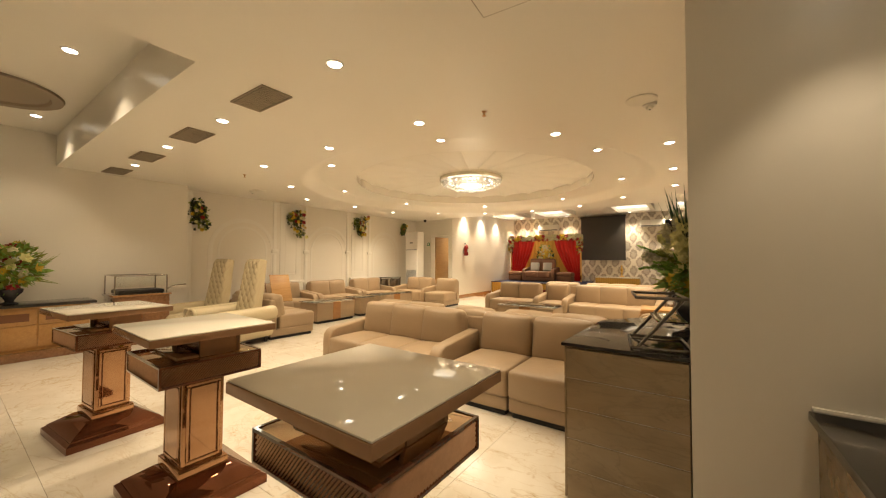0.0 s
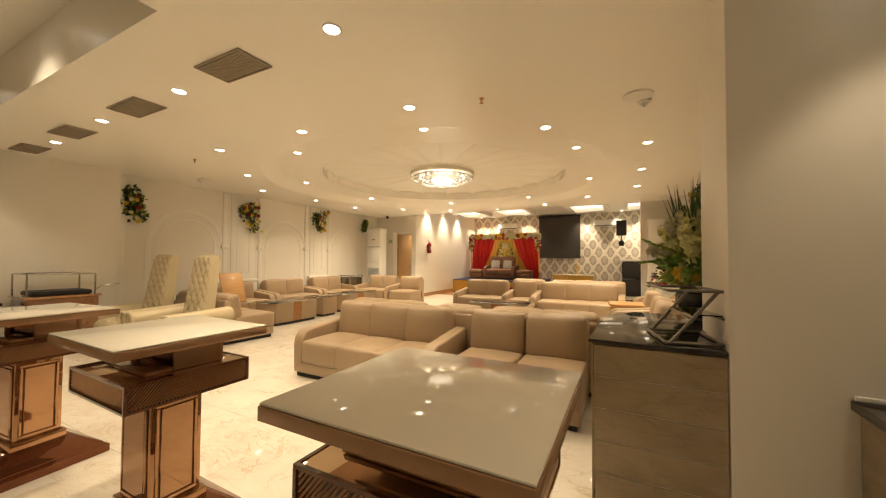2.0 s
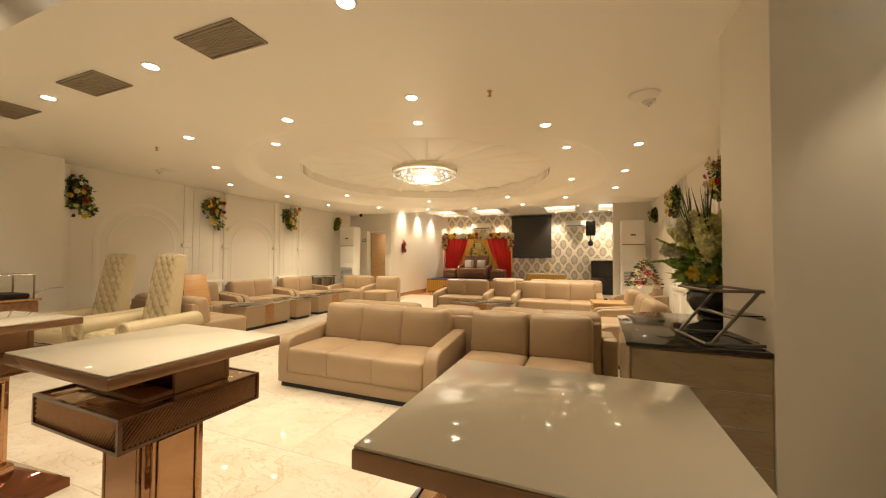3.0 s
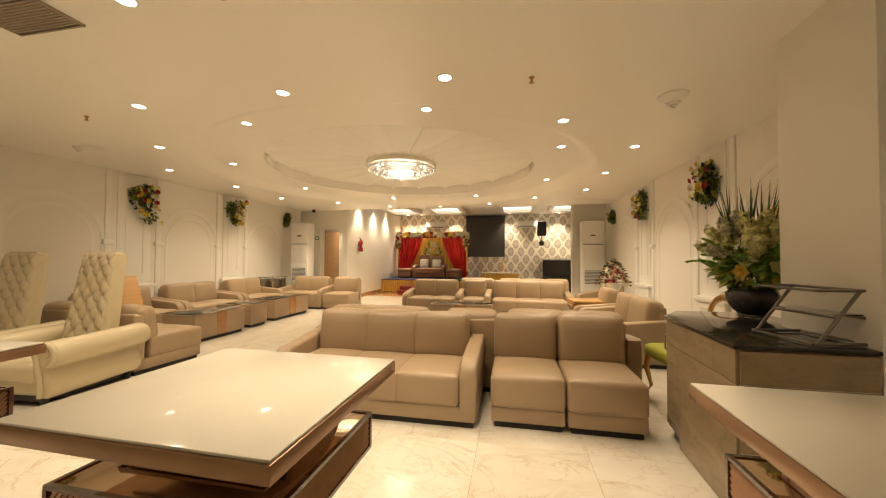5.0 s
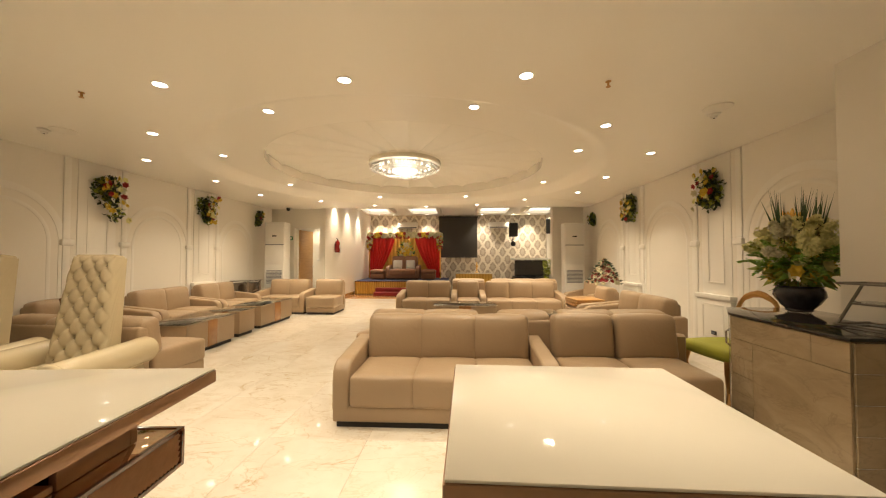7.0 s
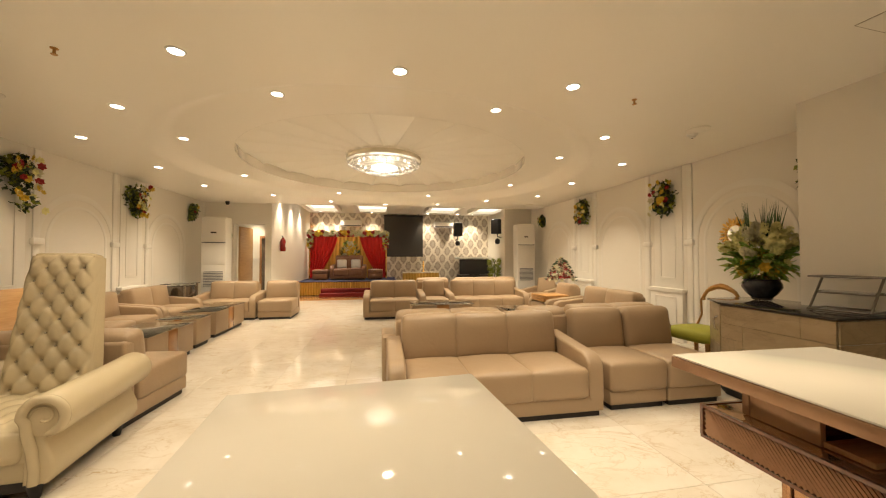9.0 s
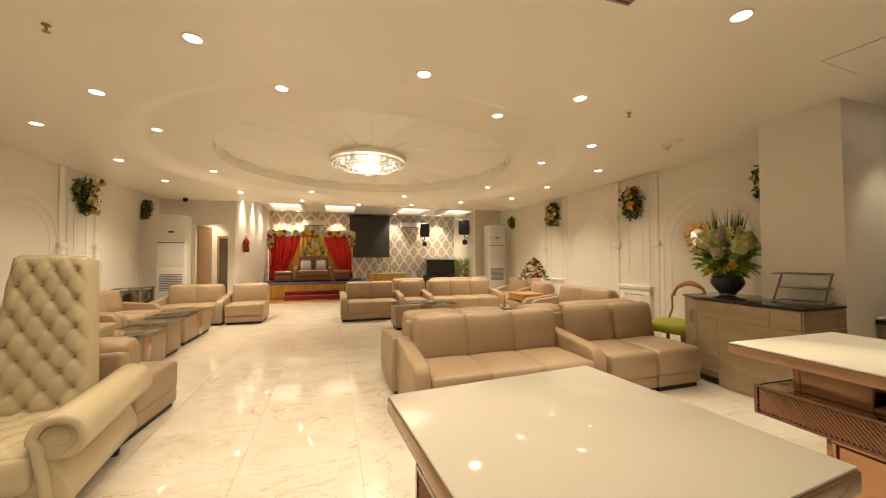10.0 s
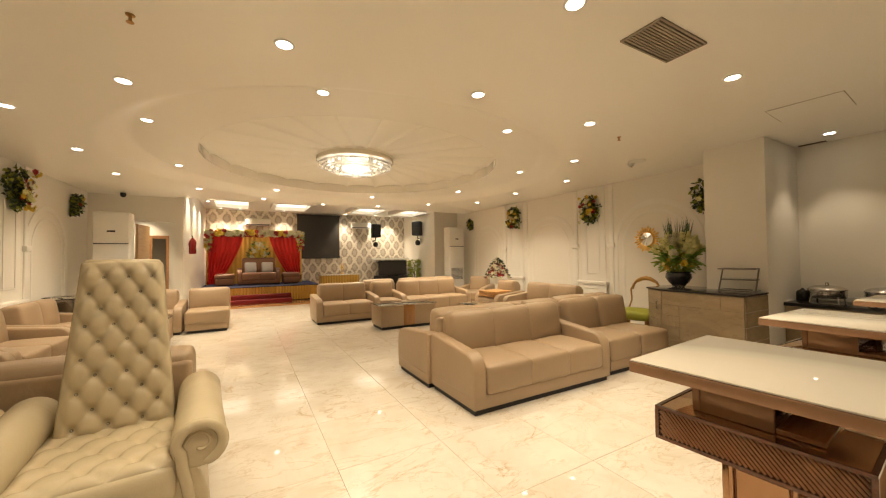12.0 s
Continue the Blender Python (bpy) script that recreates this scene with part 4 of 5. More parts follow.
def counter():
    t = thing("counter", "beige marble-clad counter with black granite top", "counter", pose(0, 0, 0))
    hgt = 0.815
    part("body", prism(bmesh.new(), [(2.915, 2.462), (3.470, 2.462), (3.470, 3.065), (3.69, 3.065), (3.69, 3.615), (3.145, 3.615), (2.950, 3.325)], 0.07, hgt), TILE, t)
    part("plinth", prism(bmesh.new(), [(2.945, 2.49), (3.465, 2.49), (3.465, 3.07), (3.685, 3.07), (3.685, 3.59), (3.17, 3.59), (2.985, 3.32)], 0.0, 0.069), BLACK, t, "dark recessed plinth")
    top = prism(bmesh.new(), [(2.892, 2.446), (3.473, 2.446), (3.473, 3.064), (3.70, 3.064), (3.70, 3.632), (3.13, 3.632), (3.035, 3.49), (2.940, 3.355), (2.926, 3.31)], hgt + 0.003, hgt + 0.022)
    bmesh.ops.bevel(top, geom=[e for e in top.edges if abs(e.verts[0].co.z - e.verts[1].co.z) < 1e-6], offset=0.004, segments=2, profile=0.5, affect="EDGES")
    part("worktop", top, GRANITE, t, "black polished granite top")
    part("pale_joints", boxb(2.921, 2.4525, 0.008, 3.469, 2.4608, 0.809), TRIM, t, "pale joint lines between the tiles")
    # cladding: south end, long west face, angled end with its door
    for k in range(5):
        z = 0.006 + k * 0.161
        part("cladding_tile", boxb(2.920, 2.450, z, 3.470, 2.461, z + 0.159, 0.0015, 1), TILE, t)
    west = pose(2.915, 2.462, 0, 0, 0, math.degrees(math.atan2(0.863, 0.035)))
    west_tiles = [(0.0, 0.655, 0.006, 0.648), (0.0, 0.215, 0.651, 0.811), (0.217, 0.861, 0.651, 0.811)] + [(0.658, 0.861, 0.13 + 0.13 * k, 0.258 + 0.13 * k) for k in range(4)]
    for a, b, z0, z1 in west_tiles:
        part("cladding_panel" if b - a > 0.6 else "cladding_tile", boxb(a, 0.001, z0, b, 0.011, z1, 0.0015, 1), TILE, t).matrix_basis = west
    angled = pose(2.950, 3.325, 0, 0, 0, math.degrees(math.atan2(0.29, 0.195)))
    for k in range(4):
        part("door_panel", boxb(0.006, 0.001, 0.08 + 0.184 * k, 0.325, 0.011, 0.262 + 0.184 * k, 0.0015, 1), TILE, t).matrix_basis = angled
    bm = bmesh.new()
    tube(bm, [(0.07, 0.011, 0.57), (0.07, 0.035, 0.59), (0.07, 0.035, 0.68), (0.07, 0.011, 0.70)], 0.007, 8)
    part("handle", bm, STEEL, t, "steel door handle").matrix_basis = angled


counter()


def display_rack(m):
    t = thing("display_rack", "folding grey metal dish rack with glass shelf on the counter", "rack", m)
    for s in (-1, 1):
        bm = bmesh.new()
        tube(bm, [(s * 0.165, -0.10, 0.01), (s * 0.165, 0.10, 0.26)], 0.0085, 8)
        part("brace", bm, RACKM, t)
        bm = bmesh.new()
        tube(bm, [(s * 0.165, -0.12, 0.012), (s * 0.165, 0.14, 0.012)], 0.0085, 8)
        part("foot_rail", bm, RACKM, t)
        bm = bmesh.new()
        tube(bm, [(s * 0.165, -0.10, 0.262), (s * 0.165, 0.12, 0.262)], 0.0075, 8)
        part("top_rail", bm, RACKM, t)
    for y, z in ((-0.12, 0.012), (0.14, 0.012), (-0.10, 0.262), (0.12, 0.262), (0.0, 0.135), (0.12, 0.135)):
        bm = bmesh.new()
        tube(bm, [(-0.165, y, z), (0.165, y, z)], 0.007, 8)
        part("cross_bar", bm, RACKM, t)
    part("shelf", boxb(-0.158, -0.01, 0.144, 0.158, 0.12, 0.150), GLASS, t, "clear glass shelf")


display_rack(pose(3.325, 2.665, 0.838, 0, 0, -80))


def bloom_part(t, c, r, material, face):
    bm = bmesh.new()
    blossom(bm, c, r, 6, face)
    part("blossom", bm, material, t)


def bouquet(t, bm_l, bm_d, mats, c, rx, rz, leaves, blooms, bloom_r, up=0.3, wide=1.0):
    c = Vector(c)
    for _ in range(leaves):
        d = rnd_dir(up)
        p = c + Vector((d.x * rx, d.y * rx * wide, d.z * rz)) * random.uniform(0.45, 0.95)
        leaf(bm_l if random.random() < 0.6 else bm_d, p, p + Vector((d.x, d.y, d.z * 0.8)) * random.uniform(0.07, 0.16), random.uniform(0.012, 0.028))
    for _ in range(blooms):
        d = rnd_dir(up)
        p = c + Vector((d.x * rx, d.y * rx * wide, d.z * rz)) * random.uniform(0.8, 1.05)
        bloom_part(t, p, bloom_r * random.uniform(0.7, 1.2), random.choice(mats), d)


def counter_flowers(x, y, z):
    t = thing("flower_arrangement", "large cream and yellow flower arrangement in a dark ceramic bowl", "flowers", pose(x, y, z))
    bm = bmesh.new()
    lathe(bm, [(0.07, 0.0), (0.085, 0.008), (0.08, 0.02), (0.12, 0.06), (0.155, 0.12), (0.15, 0.16), (0.135, 0.185), (0.145, 0.20), (0.13, 0.20), (0.12, 0.17)], 32)
    part("bowl", bm, VASE, t, "dark patterned ceramic bowl")
    l, d, lm = (bmesh.new() for _ in range(3))
    # yellow orchids low in the front, pale ones between
    bouquet(t, l, lm, [FLOWER_Y, FLOWER_Y, FLOWER_P], (0, 0, 0.33), 0.20, 0.12, 200, 54, 0.05, 0.0)
    # tall pale flower spikes, fanned out
    for k in range(24):
        el = (0.45, 0.8, 1.15)[k % 3] + random.uniform(-0.15, 0.15)
        an = 2 * math.pi * k / 24 * 3.08
        q = Vector((math.cos(an) * math.cos(el), math.sin(an) * math.cos(el), math.sin(el)))
        c0 = Vector((0, 0, 0.34)) + Vector((q.x * 0.19, q.y * 0.19, q.z * 0.27))
        w = bmesh.new()
        for _ in range(58):
            e, f = rnd_dir(), random.random()
            blossom(w, c0 + q * (0.15 * f) + e * (0.046 * (1.1 - 0.6 * f)), 0.026, 4, e + q * 0.5)
        tagged(part("flower_spike", w, FLOWER_P if k % 4 else FLOWER_W, t), kind="stuff")
    # feathery fern sprays arching out at the sides
    for a in range(30):
        an = 2 * math.pi * a / 30 + random.uniform(-0.15, 0.15)
        reach, lift = random.uniform(0.18, 0.32), random.uniform(-0.10, 0.26)
        for k in range(18):
            f = k / 17
            p = Vector((math.cos(an) * (0.06 + reach * f), math.sin(an) * (0.06 + reach * f), 0.30 + lift * f + 0.05 * math.sin(f * 3)))
            for s in (-1, -0.4, 0.4, 1):
                leaf(l if a % 3 else lm, p, p + Vector((math.cos(an + s * 1.0), math.sin(an + s * 1.0), 0.25 * random.uniform(-1, 1.5))) * 0.075 * (1.15 - f * 0.75), 0.0085)
    # spiky palm fronds in a few tufts on top
    for tuft in range(5):
        an = 2 * math.pi * tuft / 5 + 0.4
        b = Vector((math.cos(an) * 0.10, math.sin(an) * 0.10, 0.52))
        for _ in range(9):
            out = random.uniform(0.0, 0.16)
            sway = an + random.uniform(-0.9, 0.9)
            leaf(d, b, b + Vector((math.cos(sway) * out, math.sin(sway) * out, random.uniform(0.34, 0.47))), 0.007, 0.02)
    part("foliage", l, LEAF, t)
    part("dark_fronds", d, FROND, t)
    part("lime_foliage", lm, LIME, t)


counter_flowers(3.53, 3.42, 0.838)


def wreath(x, y, z, sgn, label, w=0.27, h=0.28, flowers=34):
    """A wall spray of leaves and flowers; sgn is the way it faces along x."""
    t = thing("wall_wreath", label, "wreath", pose(x, y, z), group="wall flower sprays")
    l, d = bmesh.new(), bmesh.new()
    lumps = [(random.uniform(-0.45, 0.45) * w, random.uniform(-0.65, 0.65) * h, random.uniform(0.55, 0.9)) for _ in range(8)] + [(0, 0, 1.0)]
    for _ in range(560):
        cy, cz, k = random.choice(lumps)
        a, q = random.uniform(0, 2 * math.pi), random.random() ** 0.5
        p = Vector((sgn * random.uniform(0.01, 0.17) * (1.15 - q), cy + math.cos(a) * w * 0.6 * k * q, cz + math.sin(a) * w * 0.6 * k * q))
        v = rnd_dir()
        leaf(l if random.random() < 0.36 else d, p, p + Vector((sgn * abs(v.x) * 0.05, v.y * 0.075, v.z * 0.075)), random.uniform(0.014, 0.03))
    for k in range(flowers):
        cy, cz, q = random.choice(lumps)
        p = Vector((sgn * random.uniform(0.12, 0.19), cy + random.uniform(-0.6, 0.6) * w * q, cz + random.uniform(-0.6, 0.6) * w * q))
        bm = bmesh.new()
        blossom(bm, p, random.uniform(0.035, 0.055), 6, (sgn, random.uniform(-0.6, 0.6), random.uniform(-0.5, 0.5)))
        part("blossom", bm, (FLOWER_Y, FLOWER_W, FLOWER_R, FLOWER_P, FLOWER_Y)[k % 5], t)
    part("backing", boxb(min(0, sgn * 0.03), -0.05, -0.05, max(0, sgn * 0.03), 0.05, 0.05, 0.004), LEAF_D, t)
    part("leaves", l, LIME, t)
    part("dark_leaves", d, LEAF_D, t)


WR = "oval spray of yellow and dark red artificial flowers on the wall"
for y, z, n, h in ((3.34, 2.19, 9, 0.34), (5.40, 2.13, 30, 0.28), (7.40, 2.20, 34, 0.28)):
    wreath(XW + 0.022, y, z, 1, WR, flowers=n, h=h)
wreath(XW + 0.002, 9.25, 2.26, 1, "dark leafy artificial spray above the air conditioner", w=0.13, h=0.24, flowers=3)
for y, z, n in ((3.35, 2.1, 5), (5.33, 2.15, 26), (7.59, 2.20, 26)):
    wreath(XE - 0.022, y, z, -1, WR, flowers=n)
wreath(XE - 0.002, 9.55, 2.24, -1, "dark leafy artificial spray above the air conditioner", w=0.13, h=0.2, flowers=3)


def floor_ac(m):
    t = thing("air_conditioner", "white floor-standing tower air conditioner", "air conditioner", m, "tower air conditioners")
    part("cabinet", boxb(-0.25, -0.16, 0.02, 0.25, 0.16, 2.15, 0.02, 3), WHITE_P, t)
    part("base", boxb(-0.24, -0.15, 0.0, 0.24, 0.15, 0.022), GREY_P, t)
    part("outlet_panel", boxb(-0.235, -0.168, 1.60, 0.235, -0.155, 2.10, 0.006), WHITE_P, t)
    part("front_panel", boxb(-0.235, -0.168, 1.10, 0.235, -0.155, 1.575, 0.006), WHITE_P, t)
    part("display", boxb(-0.055, -0.172, 1.79, 0.055, -0.166, 1.82), SPEAK, t, "small dark display")
    part("seam", boxb(-0.235, -0.163, 1.578, 0.235, -0.1585, 1.597), GREY_P, t)
    part("intake", boxb(-0.20, -0.164, 0.60, 0.20, -0.157, 0.97), WHITE_P, t)
    for k in range(10):
        z = 0.63 + k * 0.034
        part("louvre", boxb(-0.195, -0.170, z, 0.195, -0.162, z + 0.016), GREY_P, t)


floor_ac(pose(-3.72, 9.22, 0))
floor_ac(pose(3.78, 9.80, 0))


def flower_stand(x, y):
    t = thing("flower_stand", "white and red flower arrangement on a stand", "flowers", pose(x, y, 0))
    bm = bmesh.new()
    lathe(bm, [(0.16, 0), (0.16, 0.02), (0.03, 0.04), (0.025, 0.6), (0.11, 0.66), (0.14, 0.78), (0.12, 0.79)], 20)
    part("stand", bm, WHITE_P, t)
    l = bmesh.new()
    for _ in range(320):
        a, k = random.uniform(0, 2 * math.pi), random.random()
        rad = 0.28 * (1 - k) ** 0.8
        p = Vector((math.cos(a) * rad, math.sin(a) * rad, 0.76 + 0.46 * k))
        if random.random() < 0.5:
            bloom_part(t, p, 0.05, FLOWER_R if random.random() < 0.3 else FLOWER_W, (math.cos(a), math.sin(a), 0.5))
        else:
            leaf(l, p, p + Vector((math.cos(a) * 0.08, math.sin(a) * 0.08, 0.02)), 0.02)
    part("foliage", l, LEAF_D, t)


flower_stand(3.72, 7.66)

# sunburst mirror and ornate lime chair behind the counter
t = thing("sunburst_mirror", "pale gold sunburst wall mirror with petal rays", "mirror", pose(XE - 0.004, 4.27, 1.535))
bm = bmesh.new()
lathe(bm, [(0.0, 0.0), (0.115, 0.0), (0.115, 0.012), (0.0, 0.018)], 32, Matrix.Rotation(radians(-90), 4, "Y"))
part("glass", bm, MIRROR, t)
bm = bmesh.new()
lathe(bm, [(0.112, 0.0), (0.112, 0.024), (0.125, 0.03), (0.138, 0.0)], 32, Matrix.Rotation(radians(-90), 4, "Y"))
part("rim", bm, GOLD, t)
for i in range(26):
    a = 2 * math.pi * i / 26
    d = Vector((0, math.cos(a), math.sin(a)))
    s = Vector((0, -math.sin(a), math.cos(a)))
    tip = 0.225 if i % 2 else 0.200
    bm = bmesh.new()
    ps = [d * 0.13 - s * 0.007, d * (tip - 0.035) - s * 0.017, d * tip, d * (tip - 0.035) + s * 0.017, d * 0.13 + s * 0.007]
    f = [bm.verts.new(p + Vector((-0.014, 0, 0))) for p in ps]
    g = [bm.verts.new(p) for p in ps]
    ridge = bm.verts.new(d * (tip - 0.05) + Vector((-0.022, 0, 0)))
    for k in range(5):
        bm.faces.new((f[k], f[(k + 1) % 5], ridge))
        bm.faces.new((f[k], f[(k + 1) % 5], g[(k + 1) % 5], g[k]))
    part("ray", bm, GOLD, t)


def lime_chair(m):
    t = thing("ornate_chair", "gilt carved chair with lime green velvet seat", "chair", m)
    part("seat", pillow(bmesh.new(), -0.26, -0.25, 0.36, 0.26, 0.25, 0.47, 0.04, (0, 0, 0.03)), LIMEFAB, t, "lime green velvet seat")
    bm = bmesh.new()
    for a in (-1, 1):
        tube(bm, [(a * 0.24, 0.24, 0.42), (a * 0.20, 0.29, 0.58), (a * 0.22, 0.31, 0.74), (a * 0.15, 0.32, 0.86), (a * 0.06, 0.32, 0.91), (0, 0.32, 0.92)], [0.012, 0.011, 0.013, 0.02, 0.03, 0.034], 8, (0, 1, 0))
    part("back_frame", bm, BRASS, t, "carved gilt crest frame")
    for a in (-0.22, 0.22):
        for b in (-0.21, 0.22):
            bm = bmesh.new()
            tube(bm, [(a, b, 0.38), (a * 1.08, b * 1.1, 0.26), (a * 0.95, b * 0.95, 0.1), (a * 1.12, b * 1.12, 0.0)], [0.03, 0.026, 0.016, 0.022], 8)
            part("leg", bm, BRASS, t)
    bm = bmesh.new()
    for k in range(26):
        a = math.pi * k / 25
        c = Vector((math.cos(a) * 0.19, 0.315, 0.76 + math.sin(a) * 0.16))
        bmesh.ops.create_uvsphere(bm, u_segments=7, v_segments=5, radius=random.uniform(0.014, 0.024), matrix=Matrix.Translation(c))
    part("carving", bm, BRASS, t)


lime_chair(pose(3.33, 3.90, 0, 0, 0, -82))

# ---- service alcove ----
def alcove_counter():
    t = thing("service_counter", "low beige service counter with black granite top in the alcove", "counter", pose(0, 0, 0))
    part("body", boxb(3.875, -1.6, 0, 4.415, 2.438, 0.66, 0.004), TILE, t)
    part("worktop", boxb(3.85, -1.62, 0.662, 4.415, 2.44, 0.70, 0.004), GRANITE, t, "black polished granite top")
    part("upstand", boxb(4.385, -1.6, 0.702, 4.415, 2.412, 0.76), TRIM, t)
    part("upstand_end", boxb(3.86, 2.420, 0.702, 4.383, 2.44, 0.720, 0.003), TRIM, t)


alcove_counter()


def chafing(x, y, z):
    t = thing("chafing_dish", "round stainless steel chafing dish with lid", "chafing dish", pose(x, y, z) @ Matrix.Scale(0.86, 4), group="chafing dishes")
    bm = bmesh.new()
    lathe(bm, [(0.17, 0.06), (0.18, 0.075), (0.185, 0.16), (0.19, 0.165), (0.19, 0.175), (0.16, 0.178)], 32)
    part("pan", bm, STEEL, t)
    bm = bmesh.new()
    lathe(bm, [(0.188, 0.178), (0.17, 0.20), (0.12, 0.222), (0.05, 0.232), (0.0, 0.233)], 32)
    lid = part("lid", bm, STEEL, t)
    bm = bmesh.new()
    tube(bm, [(-0.05, 0, 0.23), (-0.04, 0, 0.262), (0.04, 0, 0.262), (0.05, 0, 0.23)], 0.007, 8)
    part("lid_handle", bm, STEEL, lid)
    for k in range(4):
        a = math.pi / 4 + k * math.pi / 2
        bm = bmesh.new()
        tube(bm, [(math.cos(a) * 0.17, math.sin(a) * 0.17, 0.10), (math.cos(a) * 0.19, math.sin(a) * 0.19, 0.0)], 0.009, 8)
        part("leg", bm, STEEL, t)
    for s in (-1, 1):
        bm = bmesh.new()
        tube(bm, [(s * 0.18, -0.05, 0.14), (s * 0.225, -0.05, 0.14), (s * 0.225, 0.05, 0.14), (s * 0.18, 0.05, 0.14)], 0.007, 8)
        part("handle", bm, STEEL, t)


for x, y in ((4.19, 2.16), (4.19, 1.72), (4.19, 1.1)):
    chafing(x, y, 0.701)

t = thing("coffee_urn", "small black lidded urn on the granite counter", "urn", pose(4.17, 2.36, 0.701))
bm = bmesh.new()
lathe(bm, [(0.055, 0.0), (0.06, 0.01), (0.058, 0.10), (0.045, 0.125), (0.02, 0.135), (0.012, 0.15), (0.0, 0.155)], 20)
part("body", bm, SPEAK, t)
bm = bmesh.new()
tube(bm, [(-0.055, 0, 0.10), (-0.09, 0, 0.09), (-0.09, 0, 0.04), (-0.057, 0, 0.03)], 0.007, 8)
part("handle", bm, SPEAK, t)

# ---- left service side ----
def left_counter():
    t = thing("service_cabinet", "low honey wood buffet cabinet with dark top and plinth", "cabinet", pose(0, 0, 0))
    part("plinth", boxb(-3.94, -1.2, 0, -3.33, 1.80, 0.10, 0.004), WOOD, t, "dark stepped plinth")
    part("body", boxb(-3.94, -1.2, 0.10, -3.46, 1.74, 0.66, 0.004), ORANGE, t)
    part("worktop", boxb(-3.945, -1.2, 0.662, -3.40, 1.80, 0.70, 0.004), GRANITE, t, "dark stone top")
    for k in range(6):
        y = 1.66 - k * 0.42
        part("door", boxb(-3.462, y - 0.40, 0.14, -3.446, y, 0.42, 0.004), ORANGE, t)
        part("drawer", boxb(-3.462, y - 0.40, 0.435, -3.444, y, 0.62, 0.004), ORANGE, t)
        part("recess", boxb(-3.4438, y - 0.34, 0.48, -3.4405, y - 0.06, 0.58), LEATHER_B, t, "dark inset panel")


left_counter()


def food_warmer():
    t = thing("buffet_warmer", "brown buffet trolley with black tray and steel guard rail", "buffet trolley", pose(-3.58, 2.30, 0))
    part("cabinet", boxb(-0.30, -0.34, 0.0, 0.28, 0.32, 0.72, 0.01), WOOD, t)
    part("top", boxb(-0.32, -0.36, 0.722, 0.30, 0.34, 0.75, 0.006), WOOD_E, t)
    part("tray", pillow(bmesh.new(), -0.22, -0.28, 0.752, 0.22, 0.27, 0.81, 0.02), SPEAK, t, "black warming tray")
    for y in (-0.34, 0.28):
        for x in (-0.25, 0.27):
            bm = bmesh.new()
            tube(bm, [(x, y, 0.75), (x, y, 1.02)], 0.01, 8)
            part("guard_post", bm, STEEL, t)
        bm = bmesh.new()
        tube(bm, [(-0.25, y, 1.03), (0.27, y, 1.03)], 0.009, 8)
        part("guard_rail", bm, STEEL, t)
    for x in (-0.25, 0.27):
        bm = bmesh.new()
        tube(bm, [(x, -0.33, 1.03), (x, 0.27, 1.03)], 0.009, 8)
        part("guard_rail", bm, STEEL, t)
    part("glass_guard", boxb(0.262, -0.33, 0.86, 0.266, 0.27, 1.02), GLASS, t)
    bm = bmesh.new()
    tube(bm, [(0.2, 0.30, 0.80), (0.2, 0.36, 0.84), (0.2, 0.44, 0.86), (0.2, 0.56, 0.865)], [0.012, 0.009, 0.008, 0.012], 8)
    part("ladle_handle", bm, STEEL, t, "curved steel handle")


food_warmer()


def tall_flowers(x, y, z):
    t = thing("flower_arrangement", "tall arrangement of white, yellow and red lilies in a dark urn", "flowers", pose(x, y, z))
    bm = bmesh.new()
    lathe(bm, [(0.07, 0.0), (0.08, 0.015), (0.035, 0.04), (0.06, 0.09), (0.11, 0.15), (0.12, 0.19), (0.10, 0.20)], 28)
    part("urn", bm, VASE, t)
    l, d = bmesh.new(), bmesh.new()
    bouquet(t, l, d, [FLOWER_Y, FLOWER_W, FLOWER_P, FLOWER_Y, FLOWER_W, FLOWER_R], (0, 0, 0.48), 0.27, 0.30, 420, 40, 0.065, 0.1)
    for k in range(40):
        a = random.uniform(0, 2 * math.pi)
        b = Vector((math.cos(a) * 0.1, math.sin(a) * 0.1, 0.35))
        e = b + Vector((math.cos(a) * 0.34, math.sin(a) * 0.34, random.uniform(-0.15, 0.35)))
        leaf(d, b, e, 0.012, 0.05)
    part("foliage", l, LEAF, t)
    part("lime_foliage", d, LIME, t)


tall_flowers(-3.55, 1.02, 0.701)

# ---- ceiling fittings ----
def vent(x, y, w, d):
    t = thing("ceiling_vent", "taupe slatted air-conditioning grille in the ceiling", "vent", pose(x, y, H), group="ceiling vents")
    bm = bmesh.new()
    for a in ((-w, -d, w, -d + 0.012), (-w, d - 0.012, w, d), (-w, -d + 0.012, -w + 0.012, d - 0.012), (w - 0.012, -d + 0.012, w, d - 0.012)):
        box(bm, a[0], a[1], -0.012, a[2], a[3], -0.001)
    part("frame", bm, VENT_M, t)
    part("backing", boxb(-w + 0.012, -d + 0.012, -0.003, w - 0.012, d - 0.012, -0.001), BLACK, t)
    n = 11
    for k in range(n):
        yy = -d + 0.02 + (2 * d - 0.04) * (k + 0.5) / n
        part("slat", boxb(-w + 0.012, yy - 0.006, -0.011, w - 0.012, yy + 0.006, -0.004), VENT_M, t)


for x, y in ((0.61, 1.965), (-0.85, 2.0), (-2.25, 2.0), (-3.55, 2.0)):
    vent(x, y, 0.25, 0.125)


